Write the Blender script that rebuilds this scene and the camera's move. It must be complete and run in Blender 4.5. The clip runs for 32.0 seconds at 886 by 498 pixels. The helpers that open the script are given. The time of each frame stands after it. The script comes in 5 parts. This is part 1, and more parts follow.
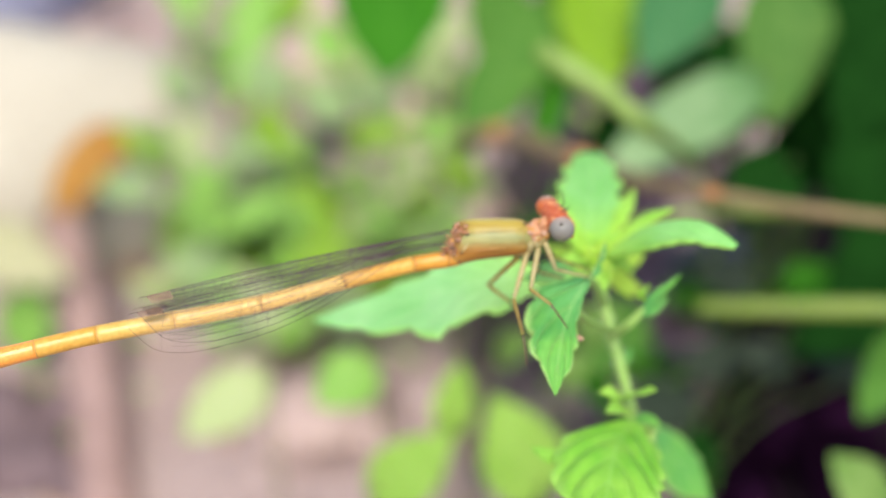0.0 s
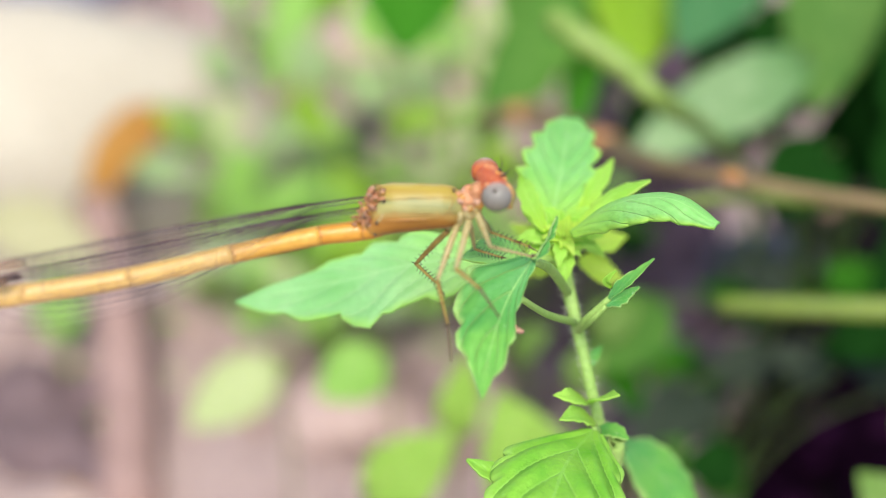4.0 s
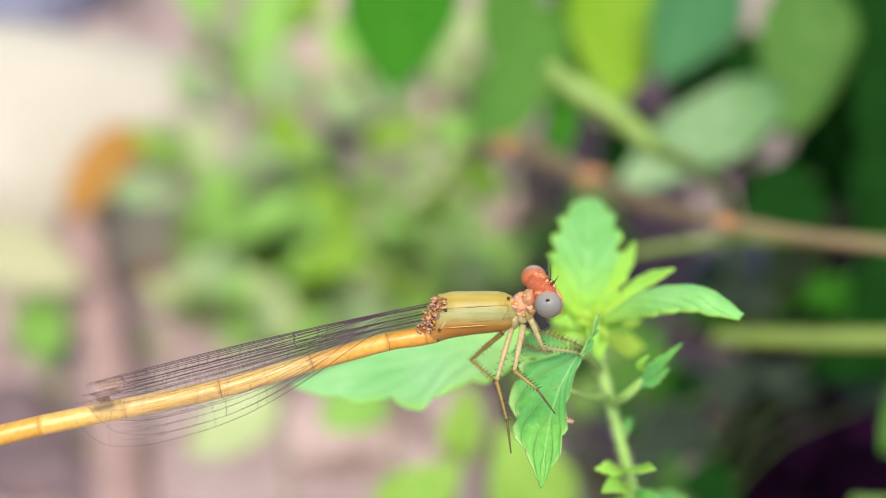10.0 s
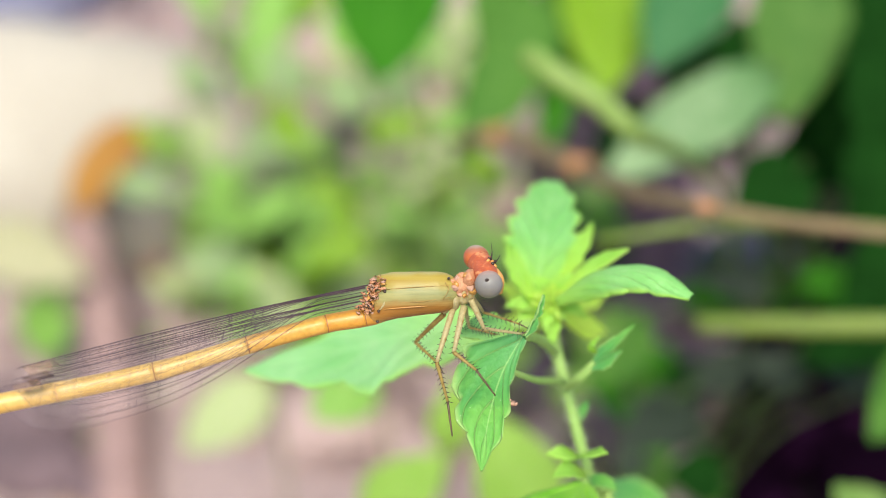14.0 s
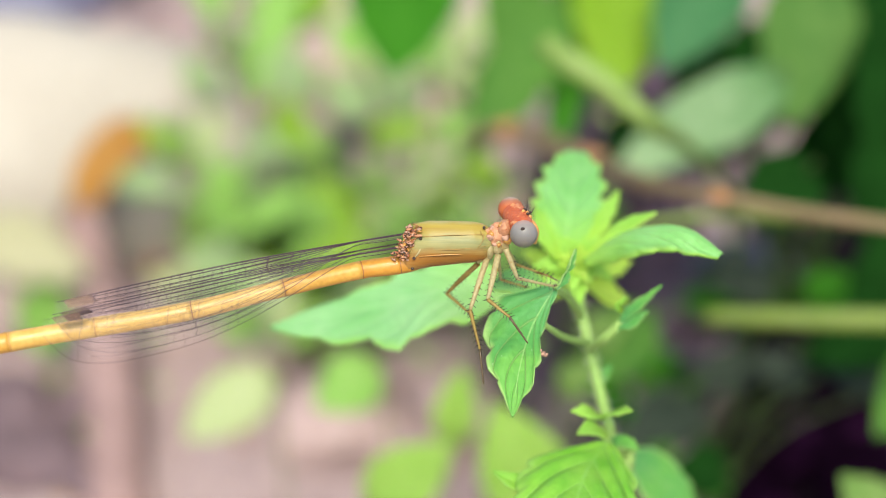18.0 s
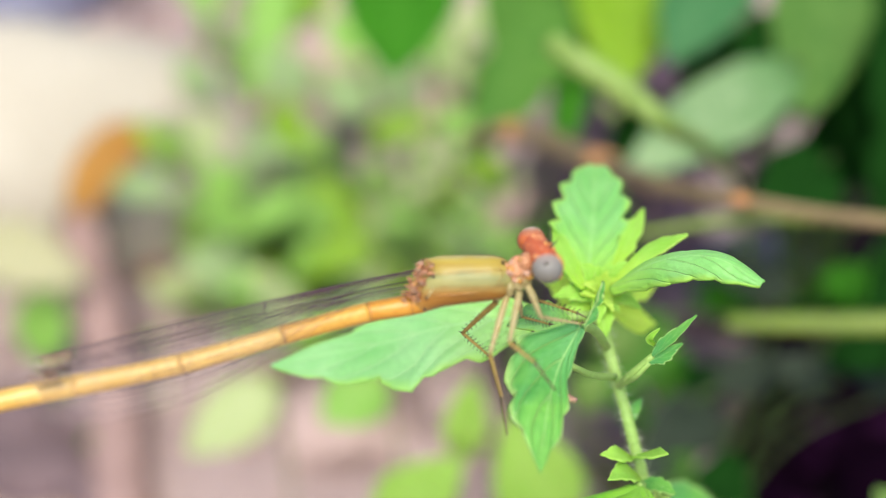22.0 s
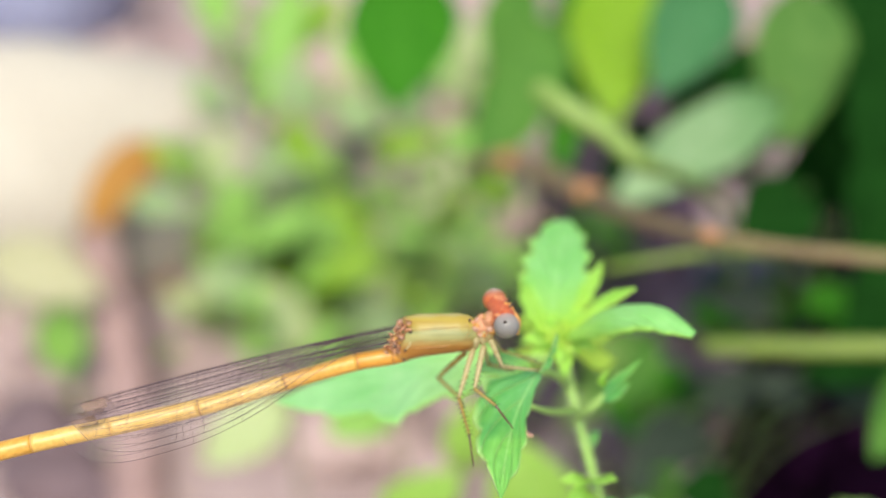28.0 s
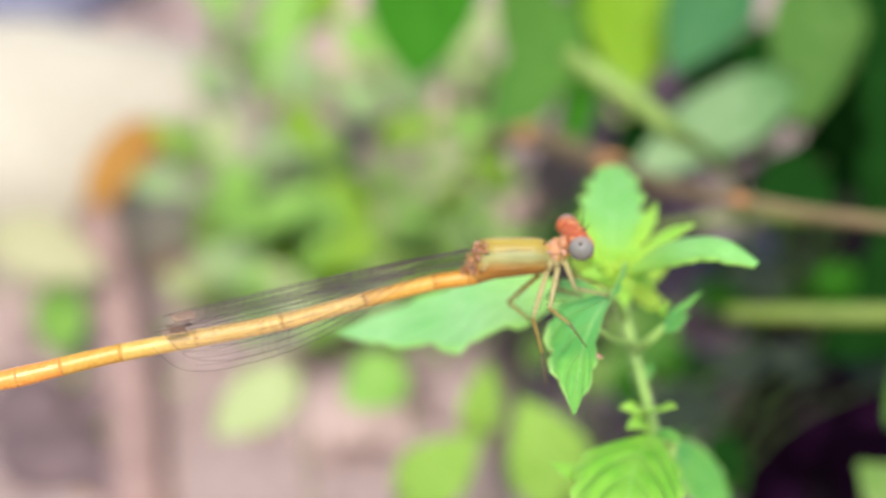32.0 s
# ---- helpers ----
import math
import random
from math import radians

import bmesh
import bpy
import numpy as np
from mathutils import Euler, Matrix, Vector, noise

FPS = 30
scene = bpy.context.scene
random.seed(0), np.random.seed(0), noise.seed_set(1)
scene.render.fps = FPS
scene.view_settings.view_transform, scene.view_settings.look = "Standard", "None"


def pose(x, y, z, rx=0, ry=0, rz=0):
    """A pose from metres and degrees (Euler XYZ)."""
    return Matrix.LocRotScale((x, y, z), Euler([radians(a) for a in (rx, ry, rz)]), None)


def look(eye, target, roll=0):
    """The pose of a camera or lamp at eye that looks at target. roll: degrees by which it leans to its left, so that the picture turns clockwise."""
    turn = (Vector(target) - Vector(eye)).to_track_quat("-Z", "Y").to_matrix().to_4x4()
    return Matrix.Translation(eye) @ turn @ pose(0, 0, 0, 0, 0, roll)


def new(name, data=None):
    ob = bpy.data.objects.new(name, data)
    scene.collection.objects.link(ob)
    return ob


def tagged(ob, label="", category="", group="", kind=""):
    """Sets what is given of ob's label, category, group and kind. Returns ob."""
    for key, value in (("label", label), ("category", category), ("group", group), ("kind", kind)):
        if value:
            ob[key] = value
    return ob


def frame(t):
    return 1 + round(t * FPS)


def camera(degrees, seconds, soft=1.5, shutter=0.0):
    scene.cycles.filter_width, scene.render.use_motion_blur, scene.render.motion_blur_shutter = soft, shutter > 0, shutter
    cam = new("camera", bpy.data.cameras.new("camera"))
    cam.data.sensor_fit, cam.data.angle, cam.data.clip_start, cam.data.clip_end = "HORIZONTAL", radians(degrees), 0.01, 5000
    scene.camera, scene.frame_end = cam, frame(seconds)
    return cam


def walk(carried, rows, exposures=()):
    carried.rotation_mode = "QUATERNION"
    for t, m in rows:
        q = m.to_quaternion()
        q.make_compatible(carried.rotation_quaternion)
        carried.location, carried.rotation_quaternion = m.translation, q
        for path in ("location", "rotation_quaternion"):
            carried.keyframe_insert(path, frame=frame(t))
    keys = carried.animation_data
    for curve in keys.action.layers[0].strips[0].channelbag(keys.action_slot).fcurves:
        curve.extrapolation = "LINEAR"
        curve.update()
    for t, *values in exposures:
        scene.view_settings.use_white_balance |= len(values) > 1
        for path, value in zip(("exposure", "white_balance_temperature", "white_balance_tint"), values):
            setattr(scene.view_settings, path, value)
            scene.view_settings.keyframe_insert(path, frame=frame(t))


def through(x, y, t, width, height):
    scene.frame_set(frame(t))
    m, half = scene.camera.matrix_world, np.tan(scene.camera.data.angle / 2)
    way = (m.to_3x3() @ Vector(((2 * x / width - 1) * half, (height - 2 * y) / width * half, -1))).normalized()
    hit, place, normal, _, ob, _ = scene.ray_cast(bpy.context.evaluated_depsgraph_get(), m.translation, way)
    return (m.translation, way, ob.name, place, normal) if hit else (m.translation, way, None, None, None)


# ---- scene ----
cam = camera(40, 32.0, soft=0.8)
cam.data.dof.use_dof = True
cam.data.dof.focus_distance = 0.0735
cam.data.dof.aperture_fstop = 18.0

# seconds, place, turn
PATH = [
    (0, -0.00688, -0.00974, 0.31555, 55.633, -0.896, -1.082),
    (0.5, -0.00398, -0.00741, 0.31644, 55.210, -0.066, -0.691),
    (1, -0.00141, -0.00486, 0.31525, 55.166, 0.486, -0.171),
    (1.5, -0.00049, -0.00403, 0.31226, 55.574, 0.121, 0.479),
    (2, -0.00006, -0.00322, 0.31006, 55.727, -0.627, 1.217),
    (2.5, 0.00042, -0.00284, 0.30905, 55.655, -0.663, 1.576),
    (3, 0.00094, -0.00109, 0.30840, 55.451, -0.510, 1.779),
    (3.5, 0.00200, 0.00018, 0.30755, 55.355, -0.445, 2.170),
    (5.5, 0.00036, 0.00379, 0.30543, 55.028, -0.704, 1.969),
    (6, 0.00014, 0.00475, 0.30651, 54.882, -0.358, 1.652),
    (6.5, -0.00006, 0.00506, 0.30839, 54.817, 0.142, 1.277),
    (7, -0.00214, 0.00616, 0.31004, 54.833, 0.380, 0.359),
    (7.5, -0.00264, 0.00621, 0.31074, 54.552, 0.449, 0.041),
    (8, -0.00174, 0.00279, 0.31257, 54.751, 0.346, 0.290),
    (8.5, -0.00210, 0.00114, 0.31418, 54.724, 0.231, 0.030),
    (9, -0.00147, -0.00033, 0.31643, 54.654, 0.728, -0.201),
    (9.5, -0.00217, -0.00109, 0.31740, 54.825, 0.523, -0.340),
    (10, -0.00368, -0.00115, 0.31627, 55.059, 0.016, -0.246),
    (10.5, -0.00353, -0.00138, 0.31455, 55.116, -0.230, 0.086),
    (11, -0.00222, -0.00168, 0.31400, 55.003, -0.036, 0.084),
    (11.5, -0.00118, -0.00178, 0.31345, 55.199, 0.070, 0.234),
    (12, -0.00085, -0.00205, 0.31189, 55.228, -0.084, 0.444),
    (12.5, -0.00014, -0.00072, 0.31215, 55.075, 0.464, 0.245),
    (13, 0.00068, 0.00016, 0.31373, 55.099, 0.620, 0.189),
    (13.5, 0.00076, 0.00025, 0.31442, 55.047, 0.636, 0.178),
    (14, 0.00088, -0.00054, 0.31466, 54.836, 0.711, 0.107),
    (14.5, 0.00123, -0.00143, 0.31517, 54.725, 0.643, 0.142),
    (16.5, -0.00097, -0.00274, 0.31378, 55.086, -0.219, 0.342),
    (17, -0.00111, -0.00307, 0.31352, 55.248, -0.111, 0.305),
    (17.5, -0.00123, -0.00312, 0.31265, 55.336, -0.252, 0.426),
    (18, -0.00163, -0.00366, 0.31193, 55.544, -0.718, 0.746),
    (18.5, -0.00199, -0.00262, 0.31195, 55.509, -0.334, 0.555),
    (19, -0.00181, -0.00244, 0.31185, 55.552, -0.346, 0.693),
    (19.5, -0.00225, -0.00164, 0.31075, 55.558, -0.160, 0.471),
    (20, -0.00324, -0.00068, 0.30956, 55.651, -0.307, 0.351),
    (20.5, -0.00425, 0.00107, 0.30834, 55.829, -0.675, 0.247),
    (21, -0.00303, 0.00199, 0.30875, 55.636, -0.206, 0.351),
    (21.5, -0.00236, 0.00284, 0.30932, 55.404, 0.147, 0.311),
    (22, -0.00241, 0.00368, 0.31005, 55.123, 0.512, -0.035),
    (22.5, -0.00152, 0.00368, 0.31109, 54.994, 0.787, -0.051),
    (23, -0.00160, 0.00227, 0.31183, 55.320, 0.459, 0.154),
    (23.5, -0.00274, 0.00092, 0.31070, 55.694, -0.258, 0.514),
    (24, -0.00360, -0.00029, 0.31022, 55.692, -0.382, 0.504),
    (24.5, -0.00268, -0.00147, 0.31254, 55.414, 0.014, 0.501),
    (25, -0.00238, -0.00196, 0.31434, 55.310, 0.284, 0.343),
    (25.5, -0.00169, -0.00336, 0.31551, 55.462, 0.469, 0.355),
    (27.5, -0.00042, -0.00427, 0.31921, 55.293, 0.959, 0.320),
    (28, 0.00013, -0.00426, 0.32000, 55.308, 1.102, 0.317),
    (28.5, 0.00055, -0.00587, 0.32000, 54.973, 1.132, 0.052),
    (29, -0.00059, -0.00868, 0.31939, 54.923, 0.823, 0.157),
    (29.5, -0.00270, -0.00845, 0.31761, 55.040, 0.357, 0.296),
    (30, -0.00315, -0.00855, 0.31847, 54.966, 0.433, 0.209),
    (30.5, -0.00284, -0.00851, 0.31952, 54.870, 0.491, 0.144),
    (31, -0.00358, -0.00898, 0.31904, 55.116, 0.074, 0.184),
    (31.5, -0.00425, -0.00889, 0.31791, 55.151, 0.133, 0.213),
    (32, -0.00601, -0.00919, 0.31741, 55.215, -0.128, 0.287),
]
walk(cam, [(t, pose(x, y, z, rx, ry, rz)) for t, x, y, z, rx, ry, rz in PATH])

# ---- light ----
SUN_HEIGHT, SUN_TURN = 58.0, 182.0
world = bpy.data.worlds.new("world")
scene.world = world
world.use_nodes = True
sky = world.node_tree.nodes.new("ShaderNodeTexSky")
sky.sky_type = "NISHITA"
sky.sun_disc = False
sky.sun_elevation, sky.sun_rotation = radians(SUN_HEIGHT), radians(SUN_TURN)
world.node_tree.links.new(sky.outputs[0], world.node_tree.nodes["Background"].inputs[0])
world.node_tree.nodes["Background"].inputs[1].default_value = 0.12
lamp = bpy.data.lights.new("sun", "SUN")
lamp.energy, lamp.angle, lamp.color = 3.5, radians(36), (1.0, 0.93, 0.80)
sun = new("sun", lamp)
sun.matrix_basis = look(
    (math.sin(radians(SUN_TURN)) * math.cos(radians(SUN_HEIGHT)), math.cos(radians(SUN_TURN)) * math.cos(radians(SUN_HEIGHT)), math.sin(radians(SUN_HEIGHT))),
    (0, 0, 0))
scene.view_settings.exposure = 0.75


# ---- materials ----
def nodes_of(name):
    m = bpy.data.materials.new(name)
    m.use_nodes = True
    t = m.node_tree
    t.nodes.clear()
    return m, t, lambda kind: t.nodes.new("ShaderNode" + kind), t.links.new


def maths(add, link, op, a, b=None):
    n = add("Math")
    n.operation = op
    for i, v in enumerate((a, b)):
        if v is None:
            continue
        if isinstance(v, (int, float)):
            n.inputs[i].default_value = v
        else:
            link(v, n.inputs[i])
    return n.outputs[0]


def blend(add, link, f, a, b):
    n = add("Mix")
    n.data_type = "RGBA"
    for i, v in ((0, f), (6, a), (7, b)):
        if isinstance(v, (int, float)):
            n.inputs[i].default_value = v
        elif isinstance(v, tuple):
            n.inputs[i].default_value = (*v, 1)
        else:
            link(v, n.inputs[i])
    return n.outputs[2]


def ramp(add, link, f, lo, hi):
    n = add("MapRange")
    n.inputs[1].default_value, n.inputs[2].default_value = lo, hi
    link(f, n.inputs[0])
    return n.outputs[0]


def noisy(add, link, scale, detail=4.0, rough=0.55):
    c, n = add("TexCoord"), add("TexNoise")
    n.inputs["Scale"].default_value, n.inputs["Detail"].default_value, n.inputs["Roughness"].default_value = scale, detail, rough
    link(c.outputs["Object"], n.inputs["Vector"])
    return n.outputs["Fac"]


def surface(name, low, high, scale, rough=0.6, fine=None, bump=0.2, bump_size=0.0005, spots=None, sheen=0.0, coat=0.0, through=0.0, gloss=0.5):
    """Two-scale mottled surface; scale in cycles a metre."""
    m, t, add, link = nodes_of(name)
    big = ramp(add, link, noisy(add, link, scale), 0.3, 0.7)
    small = ramp(add, link, noisy(add, link, fine or scale * 7, 6), 0.3, 0.7)
    col = blend(add, link, big, low, high)
    shade = blend(add, link, small, tuple(v * 0.72 for v in low), tuple(min(1, v * 1.18) for v in high))
    col = blend(add, link, 0.4, col, shade)
    if spots:
        where = ramp(add, link, noisy(add, link, spots[1], 3), spots[2], spots[2] + 0.08)
        col = blend(add, link, where, col, spots[0])
    p, out = add("BsdfPrincipled"), add("OutputMaterial")
    link(col, p.inputs["Base Color"])
    link(maths(add, link, "MULTIPLY_ADD", small, 0.2), p.inputs["Roughness"])
    p.inputs["Roughness"].links[0].from_node.inputs[2].default_value = rough - 0.1
    p.inputs["Coat Weight"].default_value = coat
    p.inputs["Specular IOR Level"].default_value = gloss
    p.inputs["Sheen Weight"].default_value = sheen
    b = add("Bump")
    b.inputs["Strength"].default_value, b.inputs["Distance"].default_value = bump, bump_size
    link(small, b.inputs["Height"])
    link(b.outputs[0], p.inputs["Normal"])
    if through:
        tr, mix = add("BsdfTranslucent"), add("MixShader")
        link(col, tr.inputs[0])
        mix.inputs[0].default_value = through
        link(p.outputs[0], mix.inputs[1])
        link(tr.outputs[0], mix.inputs[2])
        link(mix.outputs[0], out.inputs[0])
    else:
        link(p.outputs[0], out.inputs[0])
    return m


def leaf_surface(name, low, high, vein, pairs=7, through=0.35, rough=0.45, yellow=None, relief=0.5, gloss=0.28, dots=0.0, lean=5.0, rim=None):
    """A leaf blade: mottled green, paler midrib and side veins by the blade's own length and breadth, light coming through."""
    m, t, add, link = nodes_of(name)
    uv, sep = add("UVMap"), add("SeparateXYZ")
    link(uv.outputs[0], sep.inputs[0])
    along, across = sep.outputs[0], maths(add, link, "ABSOLUTE", maths(add, link, "SUBTRACT", sep.outputs[1], 0.5))
    rib = maths(add, link, "MULTIPLY", maths(add, link, "LESS_THAN", across, 0.013), 0.55)
    step = maths(add, link, "SUBTRACT", maths(add, link, "MULTIPLY", along, float(pairs)), maths(add, link, "MULTIPLY", across, lean))
    near = maths(add, link, "ABSOLUTE", maths(add, link, "SUBTRACT", maths(add, link, "FRACT", step), 0.5))
    side = ramp(add, link, near, 0.43, 0.5)
    veins = maths(add, link, "MAXIMUM", rib, maths(add, link, "MULTIPLY", side, 0.7))
    big = ramp(add, link, noisy(add, link, 260.0, 3), 0.3, 0.7)
    small = ramp(add, link, noisy(add, link, 2600.0, 5), 0.3, 0.7)
    col = blend(add, link, big, low, high)
    if yellow:
        col = blend(add, link, ramp(add, link, along, 0.45, 0.0), col, yellow)
    col = blend(add, link, maths(add, link, "MULTIPLY", small, 0.25), col, tuple(v * 0.6 for v in low))
    col = blend(add, link, veins, col, vein)
    if rim:
        edge = maths(add, link, "ADD", across, maths(add, link, "MULTIPLY", maths(add, link, "SUBTRACT", noisy(add, link, 700.0, 2), 0.5), 0.12))
        col = blend(add, link, maths(add, link, "MULTIPLY", ramp(add, link, edge, 0.40, 0.5), 0.8), col, rim)
    if dots:
        col = blend(add, link, ramp(add, link, noisy(add, link, 4200.0, 1), dots, dots + 0.03), col, (0.75, 0.82, 0.6))
    p, tr, mix, out = add("BsdfPrincipled"), add("BsdfTranslucent"), add("MixShader"), add("OutputMaterial")
    link(col, p.inputs["Base Color"])
    p.inputs["Roughness"].default_value = rough
    p.inputs["Specular IOR Level"].default_value = gloss
    b = add("Bump")
    b.inputs["Strength"].default_value, b.inputs["Distance"].default_value = relief, 0.00025
    height = maths(add, link, "SUBTRACT", maths(add, link, "MULTIPLY", small, 0.35), veins)
    link(height, b.inputs["Height"])
    link(b.outputs[0], p.inputs["Normal"])
    link(blend(add, link, 0.5, col, tuple(min(1.0, v * 1.6) for v in high)), tr.inputs[0])
    mix.inputs[0].default_value = through
    link(p.outputs[0], mix.inputs[1])
    link(tr.outputs[0], mix.inputs[2])
    link(mix.outputs[0], out.inputs[0])
    return m


def clear_film(name, tint, amount, rough=0.15):
    m, t, add, link = nodes_of(name)
    clear, p, mix, out = add("BsdfTransparent"), add("BsdfPrincipled"), add("MixShader"), add("OutputMaterial")
    p.inputs["Base Color"].default_value, p.inputs["Roughness"].default_value = (*tint, 1), rough
    link(maths(add, link, "MULTIPLY", noisy(add, link, 900.0, 3), amount * 2), mix.inputs[0])
    link(clear.outputs[0], mix.inputs[1])
    link(p.outputs[0], mix.inputs[2])
    link(mix.outputs[0], out.inputs[0])
    return m


def banded(name, stops, streaks=0.15):
    """Shiny skin whose colour runs in bands over its height, in millimetres of the body's own space."""
    m, t, add, link = nodes_of(name)
    c, sep, r = add("TexCoord"), add("SeparateXYZ"), add("ValToRGB")
    link(c.outputs["Object"], sep.inputs[0])
    low, high = stops[0][0], stops[-1][0]
    wob = maths(add, link, "MULTIPLY", maths(add, link, "SUBTRACT", noisy(add, link, 900.0, 4), 0.5), 0.0006)
    f = ramp(add, link, maths(add, link, "ADD", sep.outputs[2], wob), low / 1000, high / 1000)
    for k, (z, col) in enumerate(stops):
        e = r.color_ramp.elements[k] if k < 2 else r.color_ramp.elements.new(1.0)
        e.position, e.color = (z - low) / (high - low), (*col, 1)
    link(f, r.inputs[0])
    small = noisy(add, link, 5000.0, 5)
    long, grain = add("Mapping"), add("TexNoise")
    long.inputs["Scale"].default_value = (120.0, 900.0, 2600.0)
    grain.inputs["Scale"].default_value, grain.inputs["Detail"].default_value = 1.0, 4.0
    link(c.outputs["Object"], long.inputs["Vector"])
    link(long.outputs[0], grain.inputs["Vector"])
    pale = blend(add, link, 0.5, r.outputs[0], (0.56, 0.48, 0.16))
    dark = blend(add, link, 0.55, r.outputs[0], (0.22, 0.09, 0.02))
    col = blend(add, link, maths(add, link, "MULTIPLY", ramp(add, link, grain.outputs["Fac"], 0.5, 0.75), streaks), r.outputs[0], pale)
    col = blend(add, link, maths(add, link, "MULTIPLY", ramp(add, link, grain.outputs["Fac"], 0.45, 0.25), streaks), col, dark)
    col = blend(add, link, maths(add, link, "MULTIPLY", small, 0.2), col, (0.30, 0.22, 0.08))
    p, b, out = add("BsdfPrincipled"), add("Bump"), add("OutputMaterial")
    link(col, p.inputs["Base Color"])
    p.inputs["Roughness"].default_value, p.inputs["Specular IOR Level"].default_value = 0.42, 0.3
    b.inputs["Strength"].default_value, b.inputs["Distance"].default_value = 0.25, 0.00006
    link(small, b.inputs["Height"])
    link(b.outputs[0], p.inputs["Normal"])
    link(p.outputs[0], out.inputs[0])
    return m


MAT = {}
MAT["soil"] = surface("soil", (0.31, 0.215, 0.208), (0.58, 0.445, 0.41), 12.5, 0.9, 140.0, 0.8, 0.007, ((0.14, 0.085, 0.095), 19.0, 0.62))
MAT["crumb"] = surface("soil_crumb", (0.22, 0.14, 0.12), (0.44, 0.31, 0.28), 60.0, 0.9, 700.0, 0.5, 0.001)
def scattered(name, colours):
    """Small loose pieces, each of one colour out of a few."""
    m, t, add, link = nodes_of(name)
    g, r, p, out = add("NewGeometry"), add("ValToRGB"), add("BsdfPrincipled"), add("OutputMaterial")
    r.color_ramp.interpolation = "CONSTANT"
    for k, col in enumerate(colours):
        e = r.color_ramp.elements[k] if k < 2 else r.color_ramp.elements.new(1.0)
        e.position, e.color = k / len(colours), (*col, 1)
    link(g.outputs["Random Per Island"], r.inputs[0])
    grain = ramp(add, link, noisy(add, link, 900.0, 4), 0.3, 0.7)
    link(blend(add, link, maths(add, link, "MULTIPLY", grain, 0.35), r.outputs[0], (0.16, 0.13, 0.09)), p.inputs["Base Color"])
    p.inputs["Roughness"].default_value = 0.7
    link(p.outputs[0], out.inputs[0])
    return m


MAT["chips"] = scattered("leaf_litter", ((0.22, 0.44, 0.07), (0.36, 0.52, 0.10), (0.46, 0.52, 0.28), (0.30, 0.17, 0.12), (0.13, 0.09, 0.10), (0.52, 0.36, 0.30), (0.16, 0.34, 0.06), (0.40, 0.24, 0.14)))
MAT["cream"] = surface("cream_stone", (0.37, 0.33, 0.26), (0.47, 0.43, 0.35), 30.0, 0.8, 400.0, 0.4, 0.001, ((0.62, 0.50, 0.38), 26.0, 0.68))
MAT["pink"] = surface("pink_stone", (0.33, 0.225, 0.205), (0.47, 0.36, 0.32), 50.0, 0.8, 500.0, 0.4, 0.001)
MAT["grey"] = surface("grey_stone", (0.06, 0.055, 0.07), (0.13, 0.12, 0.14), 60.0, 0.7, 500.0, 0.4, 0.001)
MAT["blue"] = surface("blue_stone", (0.26, 0.28, 0.42), (0.38, 0.40, 0.55), 50.0, 0.7, 500.0, 0.3, 0.001)
# Near black, painted in place of the unlit gap between the plants.
MAT["gap_shade"] = surface("gap_shade_soil", (0.002, 0.0005, 0.0025), (0.010, 0.002, 0.010), 60.0, 0.9, 500.0, 0.6, 0.002, ((0.035, 0.008, 0.036), 80.0, 0.55), gloss=0.02)
# Soil colour darkened to carry the shade on the bank.
MAT["humus"] = surface("shaded_soil", (0.006, 0.004, 0.006), (0.022, 0.014, 0.020), 60.0, 0.9, 500.0, 0.8, 0.003, ((0.030, 0.017, 0.030), 45.0, 0.55), gloss=0.02)
MAT["stick"] = surface("stick_bark", (0.23, 0.14, 0.125), (0.39, 0.26, 0.235), 60.0, 0.8, 700.0, 0.6, 0.001, ((0.16, 0.09, 0.09), 90.0, 0.62))
MAT["twig"] = surface("twig_bark", (0.12, 0.085, 0.037), (0.22, 0.16, 0.075), 90.0, 0.7, 900.0, 0.5, 0.0006, ((0.34, 0.19, 0.07), 90.0, 0.68))
MAT["knot"] = surface("knot_bark", (0.38, 0.16, 0.05), (0.55, 0.28, 0.11), 300.0, 0.7, 1500.0, 0.5, 0.0006)
MAT["clod"] = surface("bed_clod", (0.10, 0.07, 0.075), (0.22, 0.155, 0.165), 60.0, 0.9, 500.0, 0.6, 0.002, gloss=0.15)
MAT["dark_mauve"] = surface("dark_soil", (0.055, 0.035, 0.052), (0.13, 0.085, 0.115), 60.0, 0.9, 500.0, 0.7, 0.003, ((0.025, 0.014, 0.026), 40.0, 0.56), gloss=0.1)
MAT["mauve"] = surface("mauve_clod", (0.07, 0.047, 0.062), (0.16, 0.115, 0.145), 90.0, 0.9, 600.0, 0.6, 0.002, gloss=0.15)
MAT["dry"] = leaf_surface("dry_leaf", (0.30, 0.14, 0.025), (0.52, 0.28, 0.06), (0.22, 0.09, 0.03), 6, 0.25, 0.7)
MAT["stem"] = surface("herb_stem", (0.27, 0.47, 0.10), (0.42, 0.62, 0.18), 300.0, 0.6, 2500.0, 0.2, 0.0002, through=0.3)
MAT["hair"] = surface("pale_hair", (0.55, 0.62, 0.42), (0.70, 0.76, 0.58), 900.0, 0.5, through=0.4)
MAT["fresh"] = surface("fresh_stalk", (0.12, 0.21, 0.03), (0.20, 0.30, 0.06), 120.0, 0.5, 900.0, 0.2, 0.0004)
# Darker copy of the stalk green, with shade put into the colour.
MAT["dim"] = surface("shaded_stalk", (0.05, 0.10, 0.02), (0.09, 0.15, 0.03), 120.0, 0.6, 900.0, 0.2, 0.0004)
